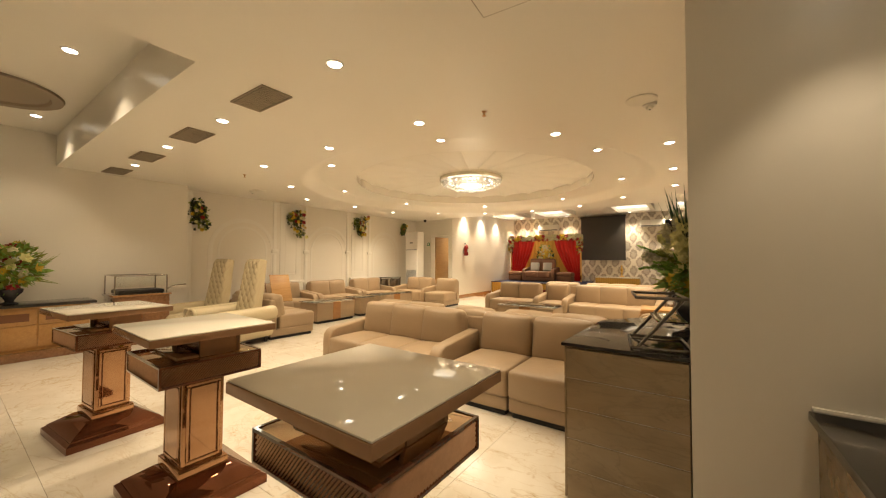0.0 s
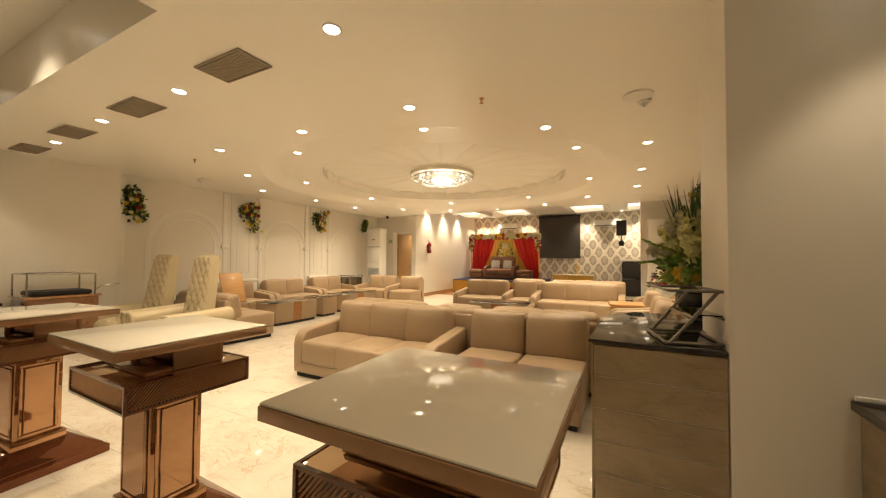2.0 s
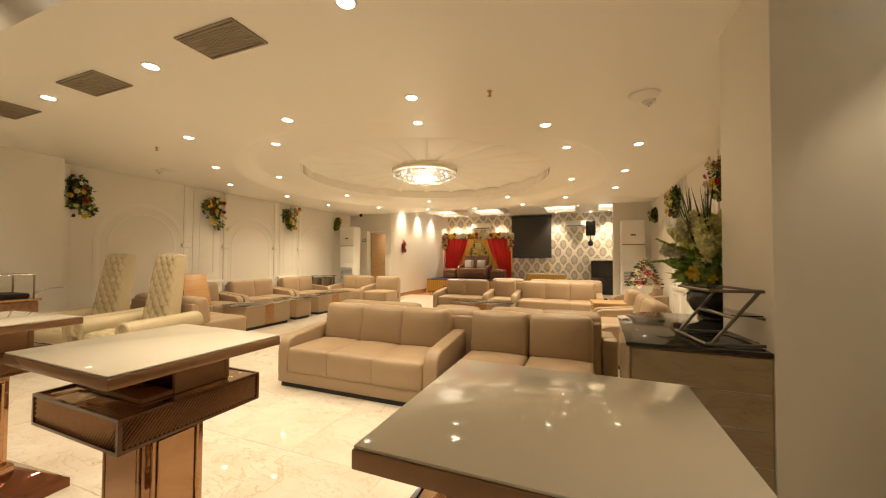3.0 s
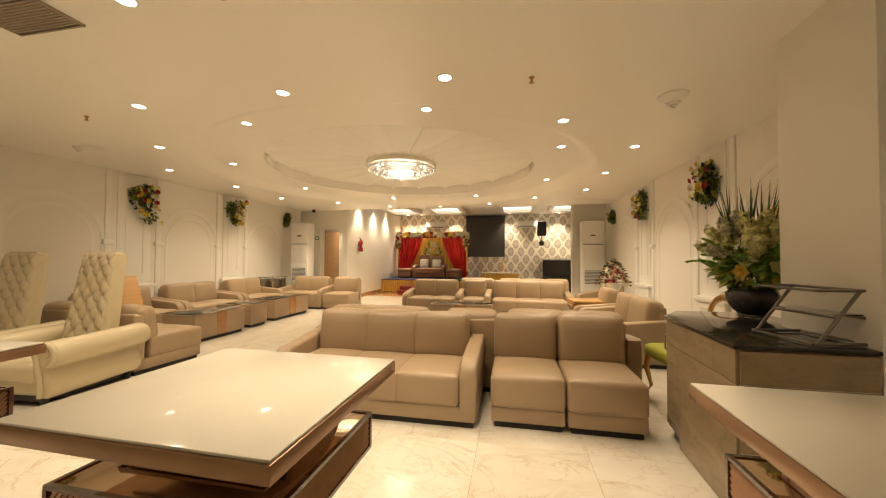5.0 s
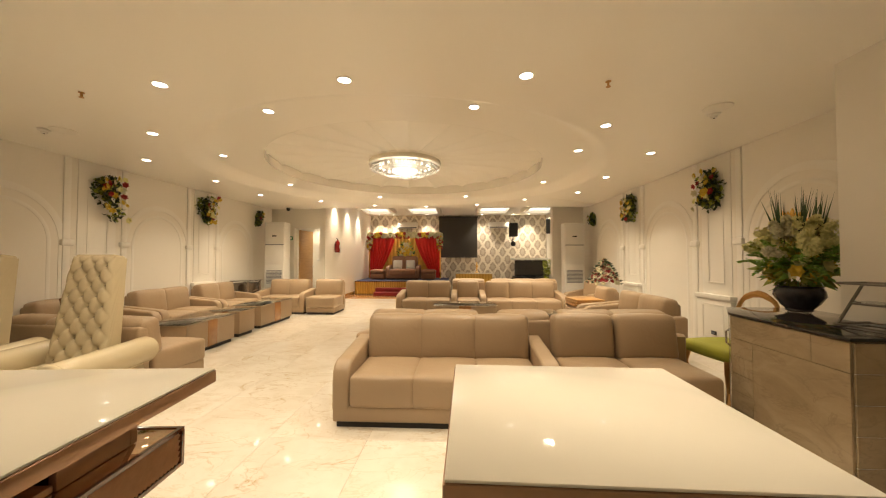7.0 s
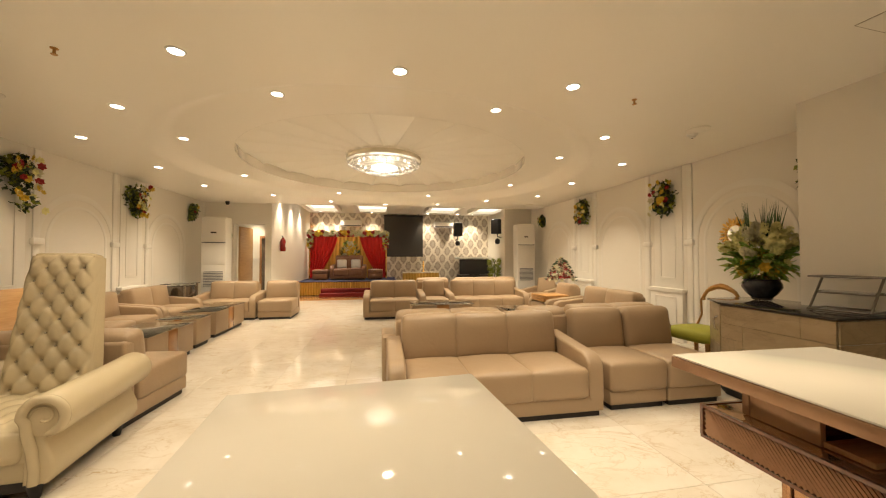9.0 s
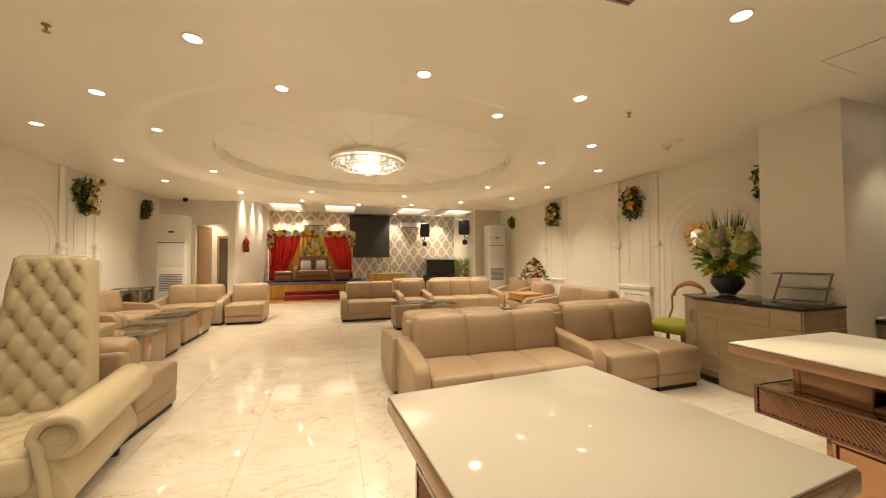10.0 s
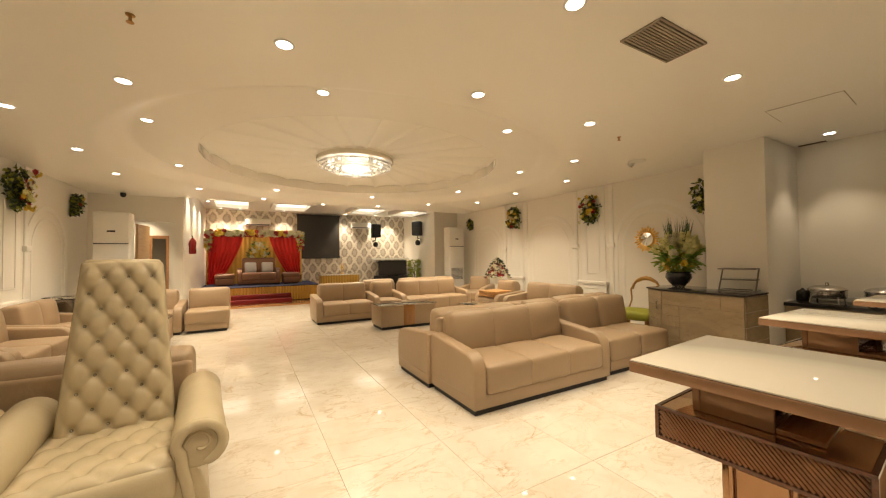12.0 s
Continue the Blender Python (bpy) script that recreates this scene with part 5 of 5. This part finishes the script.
def detector(x, y, z, access):
    t = thing("smoke_detector", "white round smoke detector under the ceiling", "smoke detector", pose(x, y, z))
    bm = bmesh.new()
    lathe(bm, [(0.0, -0.05), (0.025, -0.05), (0.03, -0.03), (0.05, -0.022), (0.055, -0.002), (0.0, -0.001)], 24)
    part("body", bm, WHITE_P, t)
    part("lamp", boxb(-0.006, -0.006, -0.055, 0.006, 0.006, -0.049), SPEAK, t)
    c = thing("speaker_grille", "round cream ceiling loudspeaker cover", "ceiling speaker", pose(x + access[0], y + access[1], z))
    bm = bmesh.new()
    lathe(bm, [(0.0, -0.014), (0.10, -0.014), (0.112, -0.009), (0.115, -0.001)], 36)
    part("cover", bm, TRIM, c)


detector(3.22, 3.86, H, (-0.05, -0.12))
detector(-3.45, 3.95, H, (0.15, 0.05))


def sprinkler(x, y, z):
    t = thing("sprinkler", "small brass ceiling sprinkler head", "sprinkler", pose(x, y, z), group="sprinklers")
    bm = bmesh.new()
    lathe(bm, [(0.022, -0.001), (0.02, -0.006), (0.008, -0.01), (0.008, -0.035), (0.018, -0.04), (0.018, -0.043), (0.0, -0.044)], 14)
    part("head", bm, BRASS, t)


sprinkler(2.0, 3.22, H)
sprinkler(-2.2, 3.2, H)


def chandelier():
    t = thing("chandelier", "wide flush crystal chandelier, brightly lit, in the round recess", "chandelier", pose(CX - 0.07, CY + 0.06, HT + 0.13))
    bm = bmesh.new()
    lathe(bm, [(0.61, 0.03), (0.615, -0.02), (0.60, -0.038), (0.55, -0.032), (0.50, -0.03)], 64)
    part("rim", bm, GOLD_RIM, t, "pale gold polished rim")
    bm = bmesh.new()
    lathe(bm, [(0.0, -0.02), (0.50, -0.02), (0.52, -0.01)], 48)
    part("mirror_plate", bm, STEEL, t, "polished steel ceiling plate")
    bm = bmesh.new()
    lathe(bm, [(0.0, -0.150), (0.20, -0.150), (0.215, -0.140), (0.215, -0.11)], 48)
    part("glow", bm, CHAND, t, "frosted glowing core")
    for k in range(18):
        a = 2 * math.pi * k / 18
        bm = bmesh.new()
        bmesh.ops.create_uvsphere(bm, u_segments=10, v_segments=6, radius=0.022, matrix=Matrix.Translation((0.42 * math.cos(a), 0.42 * math.sin(a), -0.062)))
        part("bulb", bm, CHAND, t)
    for k, (r, z, n) in enumerate(((0.585, -0.075, 150), (0.575, -0.085, 140), (0.53, -0.105, 120), (0.48, -0.125, 110), (0.42, -0.145, 100), (0.36, -0.165, 84), (0.31, -0.19, 60), (0.25, -0.195, 48), (0.19, -0.2, 38), (0.12, -0.205, 24), (0.05, -0.21, 10))):
        bm = bmesh.new()
        for i in range(n):
            a = 2 * math.pi * (i + 0.5 * (k % 2)) / n
            c = Vector((r * math.cos(a), r * math.sin(a), z))
            h = 0.024
            top, bot = bm.verts.new(c + Vector((0, 0, h))), bm.verts.new(c - Vector((0, 0, h)))
            ring = [bm.verts.new(c + Vector((0.010 * math.cos(a + q * math.pi / 2), 0.010 * math.sin(a + q * math.pi / 2), 0.004))) for q in range(4)]
            for q in range(4):
                bm.faces.new((top, ring[q], ring[(q + 1) % 4]))
                bm.faces.new((bot, ring[(q + 1) % 4], ring[q]))
        tagged(part("crystal_ring", bm, CRYSTAL, t, "ring of hanging crystal drops", angle=10), kind="stuff")


chandelier()
lamp = bpy.data.lights.new("chandelier_glow", "POINT")
lamp.energy, lamp.color, lamp.shadow_soft_size = CHANDELIER_W, (1.0, 0.88, 0.68), 0.30
new("chandelier_glow", lamp).matrix_basis = pose(CX - 0.07, CY + 0.06, HT - 0.28)
# flush access panel and the slot by the alcove wall
t = thing("access_panel", "flush cream ceiling access panel with thin dark joint", "access panel", pose(2.845, 1.905, H, 0, 0, 4))
part("joint", boxb(-0.25, -0.25, -0.0025, 0.25, 0.25, -0.001), VENT_M, t)
part("panel", boxb(-0.244, -0.244, -0.005, 0.244, 0.244, -0.0027), CEIL, t)
t = thing("slot_vent", "narrow dark ceiling slot vent along the alcove wall", "vent", pose(4.36, 2.28, H))
part("slot", boxb(-0.035, -0.12, -0.004, 0.035, 0.12, -0.001), BLACK, t)
part("blade", boxb(-0.004, -0.12, -0.010, 0.004, 0.12, -0.0045), VENT_M, t)
for y in (5.33, 7.59):
    t = thing("wall_socket", "small black wall socket low on the pilaster", "socket", pose(XE - 0.066, y - 0.02, 0.28), group="wall sockets")
    part("plate", boxb(-0.010, -0.045, -0.025, 0.0, 0.045, 0.025, 0.003), SPEAK, t)
    part("face", boxb(-0.014, -0.03, -0.015, -0.0105, 0.03, 0.015, 0.002), GREY_P, t)


# ---- stage ----
def cloth(x0, x1, z0, z1, y, folds, amp, gather=0.0, m=None, rows=14):
    """A hanging pleated cloth in x-z. gather pulls its lower edge toward x1."""
    bm = bmesh.new()
    n = folds * 8
    grid = []
    for j in range(rows + 1):
        v = j / rows
        row = []
        for i in range(n + 1):
            u = i / n
            lo = x0 + (x1 - x0) * gather * (1 - v) ** 1.4
            x = lo + (x1 - lo) * u
            row.append(bm.verts.new((x, y + amp * math.sin(2 * math.pi * folds * u + 0.5 * math.sin(3 * v)) * (0.5 + 0.5 * (1 - v)), z0 + (z1 - z0) * v)))
        grid.append(row)
    for a, b in zip(grid, grid[1:]):
        for i in range(n):
            bm.faces.new((a[i], a[i + 1], b[i + 1], b[i]))
    back = bmesh.ops.duplicate(bm, geom=list(bm.faces) + list(bm.edges) + list(bm.verts))
    for v in back["geom"]:
        if isinstance(v, bmesh.types.BMVert):
            v.co.y += 0.01
    return bm


t = thing("stage", "low stage with navy patterned carpet and gathered mustard skirt", "stage", pose(0, 0, 0))
part("platform", boxb(-2.795, 12.75, 0.0, 0.42, 14.945, 0.44), BLACK, t)
part("carpet", boxb(-2.796, 12.70, 0.442, 0.44, 14.946, 0.46, 0.006), BLUE, t, "navy patterned stage carpet")
part("skirt", cloth(-2.78, 0.43, 0.02, 0.44, 12.72, 40, 0.016), MUSTARD, t, "gathered mustard satin skirt")
t = thing("stage_steps", "red carpeted step block in front of the stage", "steps", pose(0, 0, 0))
part("lower_step", boxb(-2.00, 12.15, 0.0, -0.42, 12.69, 0.12, 0.012), CARPET, t)
part("upper_step", boxb(-2.00, 12.42, 0.12, -0.42, 12.69, 0.24, 0.012), CARPET, t)
t = thing("canopy_backdrop", "mustard satin backdrop with red side drapes and flower garland", "backdrop", pose(0, 0, 0))
part("backdrop_cloth", cloth(-2.35, -0.1, 0.46, 2.1, 14.70, 16, 0.02), MUSTARD, t, "mustard satin backdrop")
part("drape", cloth(-1.70, -2.70, 0.48, 2.1, 14.45, 7, 0.04, 0.72), RED, t, "red gathered drape swept to the side")
part("drape", cloth(-0.92, 0.10, 0.48, 2.1, 14.45, 7, 0.04, 0.72), RED, t, "red gathered drape swept to the side")
for x in (-2.72, 0.10):
    bm = bmesh.new()
    tube(bm, [(x, 14.42, 0.461), (x, 14.42, 2.12)], 0.03, 10)
    part("post", bm, GOLD, t)
bm = bmesh.new()
tube(bm, [(-2.72, 14.42, 2.12), (0.10, 14.42, 2.12)], 0.03, 10)
part("beam", bm, GOLD, t)
gl = bmesh.new()
for k in range(260):
    x = -2.78 + 2.94 * k / 259
    c = Vector((x + random.uniform(-0.05, 0.05), 14.36 + random.uniform(-0.05, 0.04), 2.15 + random.uniform(-0.08, 0.09)))
    turn = (x + 2.78) % 0.93
    seg = FLOWER_R if c.z < 2.085 or 0.20 < turn < 0.27 or 0.52 < turn < 0.59 else FLOWER_Y if 0.27 <= turn <= 0.52 else FLOWER_W
    bloom_part(t, c, 0.075, seg, (random.uniform(-0.5, 0.5), -1, random.uniform(-0.3, 0.6)))
    leaf(gl, c, c + Vector((random.uniform(-0.1, 0.1), -0.03, random.uniform(-0.12, 0.08))), 0.02)
for x0 in (-2.70, 0.08):
    for k in range(40):
        c = Vector((x0 + random.uniform(-0.10, 0.10), 14.34 + random.uniform(-0.06, 0.04), random.uniform(1.60, 2.1)))
        bloom_part(t, c, 0.055, (FLOWER_Y, FLOWER_W, FLOWER_R)[k % 3], (random.uniform(-0.5, 0.5), -1, random.uniform(-0.3, 0.6)))
        leaf(gl, c, c + Vector((random.uniform(-0.1, 0.1), -0.03, random.uniform(-0.12, 0.08))), 0.02)
part("garland_leaves", gl, LEAF, t)
# tall flower spray behind the bench
t = thing("stage_flowers", "tall yellow and white flower spray behind the stage sofa", "flowers", pose(-1.25, 14.38, 0.461))
l, d = bmesh.new(), bmesh.new()
for _ in range(170):
    k = random.random()
    a = random.uniform(0, 2 * math.pi)
    rad = 0.26 * (1 - abs(k - 0.35))
    p = Vector((math.cos(a) * rad, math.sin(a) * 0.12, 0.75 + 0.62 * k))
    if random.random() < 0.4:
        bloom_part(t, p, 0.06, random.choice((FLOWER_Y, FLOWER_W)), (0, -1, 0.3))
    else:
        leaf(random.choice((l, d)), p, p + Vector((math.cos(a) * 0.14, -0.03, random.uniform(-0.04, 0.14))), 0.02)
bm = bmesh.new()
lathe(bm, [(0.12, 0), (0.10, 0.03), (0.03, 0.06), (0.03, 0.7), (0.08, 0.76)], 14)
part("pedestal", bm, GOLD, t)
part("leaves", l, LEAF, t)
part("dark_leaves", d, LEAF_D, t)
# stage sofa and stools
sofa(2, "lr", 0.49, pose(-1.87, 13.50, 0.461), "brown two-seat stage sofa with silver cushions", depth=0.72, top=0.86, group="", material=LEATHER_B)
for x in (-1.49, -1.00):
    t = thing("cushion", "square silver satin scatter cushion on the stage sofa", "cushion", pose(x, 13.85, 0.80, -16, 0, 4), group="stage cushions")
    part("cover", pillow(bmesh.new(), -0.17, -0.05, 0.055, 0.17, 0.05, 0.395, 0.045, (0, 0.03, 0)), SILVER_F, t)
for x in (-2.20, -0.30):
    t = thing("stool", "low brown upholstered stage stool", "stool", pose(x, 13.80, 0.461), group="stage stools")
    part("body", boxb(-0.26, -0.25, 0.03, 0.26, 0.25, 0.22, 0.02, 3), LEATHER_B, t)
    part("pad", pillow(bmesh.new(), -0.27, -0.26, 0.21, 0.27, 0.26, 0.36, 0.05, (0, 0, 0.02)), LEATHER_B, t)
    part("foot_plinth", boxb(-0.22, -0.21, 0, 0.22, 0.21, 0.032), BLACK, t)
# projection screen
t = thing("projection_screen", "large dark hanging projection screen", "screen", pose(0.80, 14.80, 0))
part("sheet", boxb(-0.77, -0.006, 1.30, 0.77, 0.006, 2.88), SCREEN, t)
bm = bmesh.new()
tube(bm, [(-0.79, 0.0, 2.91), (0.79, 0.0, 2.91)], 0.035, 14)
part("roller_case", bm, SPEAK, t)
for x in (-0.6, 0.6):
    part("hanger", boxb(x - 0.012, -0.012, 2.93, x + 0.012, 0.012, HS + 0.002), SPEAK, t)
bm = bmesh.new()
tube(bm, [(-0.78, 0.0, 1.295), (0.78, 0.0, 1.295)], 0.014, 10)
part("bottom_bar", bm, SPEAK, t)


def split_ac(x):
    t = thing("wall_air_conditioner", "white split air conditioner on the papered wall", "air conditioner", pose(x, YEND - 0.002, 2.46), group="wall air conditioners")
    part("case", boxb(-0.40, -0.20, 0.0, 0.40, 0.0, 0.25, 0.03, 3), WHITE_P, t)
    part("outlet", boxb(-0.37, -0.205, 0.015, 0.37, -0.185, 0.055), GREY_P, t, "dark outlet slot")


split_ac(-1.25)
split_ac(2.43)


def loudspeaker(m):
    t = thing("wall_speaker", "black wall-mounted loudspeaker on a bracket", "loudspeaker", m, "loudspeakers")
    part("cabinet", boxb(-0.165, -0.15, 0.0, 0.165, 0.15, 0.54, 0.03, 3), SPEAK, t)
    part("grille", boxb(-0.15, -0.158, 0.02, 0.15, -0.145, 0.52, 0.006), SPEAK, t)
    bm = bmesh.new()
    tube(bm, [(0, 0.05, 0.0), (0, 0.05, -0.10), (0, 0.42, -0.14)], 0.02, 8)
    part("bracket", bm, SPEAK, t)
    bm = bmesh.new()
    lathe(bm, [(0.0, -0.38), (0.07, -0.37), (0.10, -0.30), (0.09, -0.22), (0.03, -0.17), (0.0, -0.16)], 18, Matrix.Translation((0, 0.05, 0)))
    part("dome_fixture", bm, SPEAK, t)


loudspeaker(pose(2.97, 14.55, 2.10))
loudspeaker(pose(4.12, 13.1, 2.12, 0, 0, -50))

t = thing("gold_table", "long low table with pleated gold cloth", "table", pose(1.40, 14.2, 0))
part("top", boxb(-0.70, -0.28, 0.66, 0.70, 0.28, 0.70, 0.01), CREAM_GLASS, t)
part("skirt", cloth(-0.69, 0.69, 0.02, 0.66, -0.27, 24, 0.012), MUSTARD, t, "pleated gold cloth")
part("body", boxb(-0.67, -0.24, 0.0, 0.67, 0.26, 0.659), MUSTARD, t)
t = thing("trophy", "slim gold figurine ornament on the gold table", "ornament", pose(1.52, 14.2, 0.701))
bm = bmesh.new()
lathe(bm, [(0.07, 0), (0.07, 0.02), (0.02, 0.05), (0.03, 0.16), (0.05, 0.26), (0.02, 0.33), (0.03, 0.38), (0.0, 0.41)], 16)
part("body", bm, GOLD, t)
t = thing("television", "wide black television on a white shelf", "television", pose(3.58, 14.3, 0))
part("cabinet", boxb(-0.60, -0.22, 0, 0.60, 0.60, 0.55, 0.01), BLACK, t)
part("panel", boxb(-0.60, -0.03, 0.58, 0.60, 0.02, 1.17, 0.01), SPEAK, t)
part("glass", boxb(-0.58, -0.035, 0.60, 0.58, -0.031, 1.15), TVGLASS, t, "glossy dark screen")
part("shelf", boxb(-0.66, -0.12, 1.20, 0.66, 0.62, 1.26, 0.01), WHITE_P, t, "white shelf above the screen")
part("stand", boxb(-0.2, -0.08, 0.55, 0.2, 0.1, 0.585), SPEAK, t)
t = thing("potted_plant", "leafy green potted plant beside the television", "plant", pose(4.12, 13.4, 0))
bm = bmesh.new()
lathe(bm, [(0.12, 0), (0.16, 0.3), (0.15, 0.31), (0.13, 0.27)], 20)
part("pot", bm, VASE, t)
bm = bmesh.new()
for _ in range(170):
    a = random.uniform(0, 2 * math.pi)
    h = random.uniform(0.4, 1.15)
    p = Vector((math.cos(a) * 0.10, math.sin(a) * 0.10, h))
    leaf(bm, p, p + Vector((math.cos(a) * 0.2, math.sin(a) * 0.2, random.uniform(-0.05, 0.18))), 0.03)
part("leaves", bm, LIME, t)
bm = bmesh.new()
tube(bm, [(0, 0, 0.25), (0.02, 0, 0.7), (0, 0.02, 1.1)], 0.012, 6)
part("stem", bm, LEAF_D, t)

# ---- left passage ----
t = thing("fire_extinguisher", "red fire extinguisher hung on the wall", "fire extinguisher", pose(-2.798, 10.72, 1.42))
bm = bmesh.new()
lathe(bm, [(0.0, 0.0), (0.06, 0.0), (0.072, 0.02), (0.072, 0.28), (0.05, 0.33), (0.025, 0.35), (0.025, 0.37), (0.0, 0.37)], 20, Matrix.Translation((0.085, 0, 0)))
part("cylinder", bm, EXT_RED, t)
bm = bmesh.new()
tube(bm, [(0.085, 0, 0.36), (0.085, -0.02, 0.40), (0.085, -0.10, 0.41)], 0.013, 8)
part("handle", bm, SPEAK, t)
bm = bmesh.new()
tube(bm, [(0.085, 0.02, 0.37), (0.09, 0.09, 0.33), (0.09, 0.09, 0.12)], 0.010, 8)
part("hose", bm, SPEAK, t)
part("bracket", boxb(0.0, -0.04, 0.18, 0.02, 0.04, 0.26), STEEL, t)
part("label", boxb(0.152, -0.04, 0.12, 0.159, 0.04, 0.22, 0.002), WHITE_P, t)
t = tagged(thing("door_1", "open light wood flush door in the passage", "door", pose(-3.63, YF + 0.20, 0, 0, 0, 85), kind="structure"))
part("leaf", boxb(0.0, -0.04, 0.01, 0.72, 0.0, 2.04, 0.003), DOORW, t)
bm = bmesh.new()
tube(bm, [(0.65, -0.045, 1.0), (0.65, -0.08, 1.0), (0.55, -0.08, 1.0)], 0.01, 8)
part("door_handle", bm, STEEL, t)
t = thing("light_switch", "white wall switch plate in the passage", "switch", pose(-3.90, 12.298, 1.2))
part("plate", boxb(-0.06, -0.012, -0.04, 0.06, 0.0, 0.04, 0.004), WHITE_P, t)
t = tagged(thing("window_1", "dark framed hatch in the passage wall", "window", pose(-3.58, 12.297, 0), kind="structure"))
bm = bmesh.new()
for a in ((-0.2, 0.1, -0.14, 1.92), (0.14, 0.1, 0.2, 1.92), (-0.14, 1.84, 0.14, 1.92)):
    box(bm, a[0], -0.03, a[1], a[2], 0.0, a[3], 0.004)
part("frame", bm, WOOD_E, t)
# dark sheet stands in for the dim room seen through the open hatch
part("pane", boxb(-0.14, -0.008, 0.1, 0.14, -0.002, 1.84), SMOKED, t)
t = thing("exit_sign", "small green and white exit sign on the wall", "sign", pose(-3.76, YF - 0.002, 1.80))
part("plate", boxb(-0.06, -0.008, -0.05, 0.06, 0.0, 0.05, 0.002), SIGN_G, t)
part("pictogram", boxb(-0.035, -0.011, -0.03, 0.035, -0.0085, 0.03, 0.001), WHITE_P, t)
t = thing("cctv_camera", "small black dome camera under the ceiling", "camera", pose(-3.72, 9.75, H))
bm = bmesh.new()
lathe(bm, [(0.0, -0.09), (0.035, -0.075), (0.045, -0.045), (0.045, -0.001)], 16)
part("dome", bm, SPEAK, t)

# loose boards on the seats
t = thing("wooden_tray", "honey coloured wooden board leaning on the sofa", "board", pose(-3.52, 4.66, 0.395, 66, 0, 80))
part("board", boxb(-0.20, 0.0, -0.012, 0.20, 0.60, 0.012, 0.004), ORANGE, t)
part("rim", boxb(-0.31, -0.012, -0.02, -0.298, 0.43, 0.02, 0.003), WOOD, t)
for k in range(3):
    t = thing("wooden_board", "honey coloured wooden board stacked on an armchair", "board", pose(3.16, 6.93, 0.425 + 0.042 * k, 0, 0, 3 * k), group="stacked boards")
    part("board", boxb(-0.33, -0.26, 0.0, 0.33, 0.26, 0.035, 0.004), ORANGE, t)

# ---- floor ----
floor_bm = boxb(-5.6, YB - 0.2, -0.12, 5.2, YEND + 0.2, -0.004)
FLOOR = tagged(part("floor", floor_bm, GROUT), "cream marble tiled floor with thin joints", "floor", kind="structure")
tagged(part("parquet_border", boxb(-2.80, 11.40, -0.003, 3.4, 12.75, 0.004, 0.001), PARQUET), "orange parquet strip in front of the stage", "floor", kind="structure")
bm = bmesh.new()
box(bm, -2.798, 10.0, 0.0, -2.784, 12.69, 0.11, 0.003)
tagged(part("baseboard", bm, WOOD_E), "wooden skirting board", "baseboard", kind="structure")
TS, TX0, TY0 = 0.70, -1.17, 2.95
shared = {}
rest = bmesh.new()
count = 0
for i in range(-7, 10):
    for j in range(-9, 19):
        x0, x1 = max(TX0 + i * TS, -5.2), min(TX0 + (i + 1) * TS, 4.75)
        y0, y1 = max(TY0 + j * TS, YB), min(TY0 + (j + 1) * TS, YEND)
        if x1 - x0 < 0.02 or y1 - y0 < 0.02:
            continue
        if y0 > 12.0 or y0 < -1.6:
            box(rest, x0 + 0.001, y0 + 0.001, -0.012, x1 - 0.001, y1 - 0.001, 0.0)
            continue
        key = (round(x1 - x0, 3), round(y1 - y0, 3))
        if key not in shared:
            w, d = key[0] / 2 - 0.001, key[1] / 2 - 0.001
            shared[key] = mesh("tile", boxb(-w, -d, -0.012, w, d, 0.0, 0.0006, 1), MARBLE)
        ob = new("tile", shared[key])
        ob.parent = FLOOR
        ob.location = ((x0 + x1) / 2, (y0 + y1) / 2, 0)
        count += 1
tagged(part("far_tiles", rest, MARBLE, FLOOR), kind="stuff")
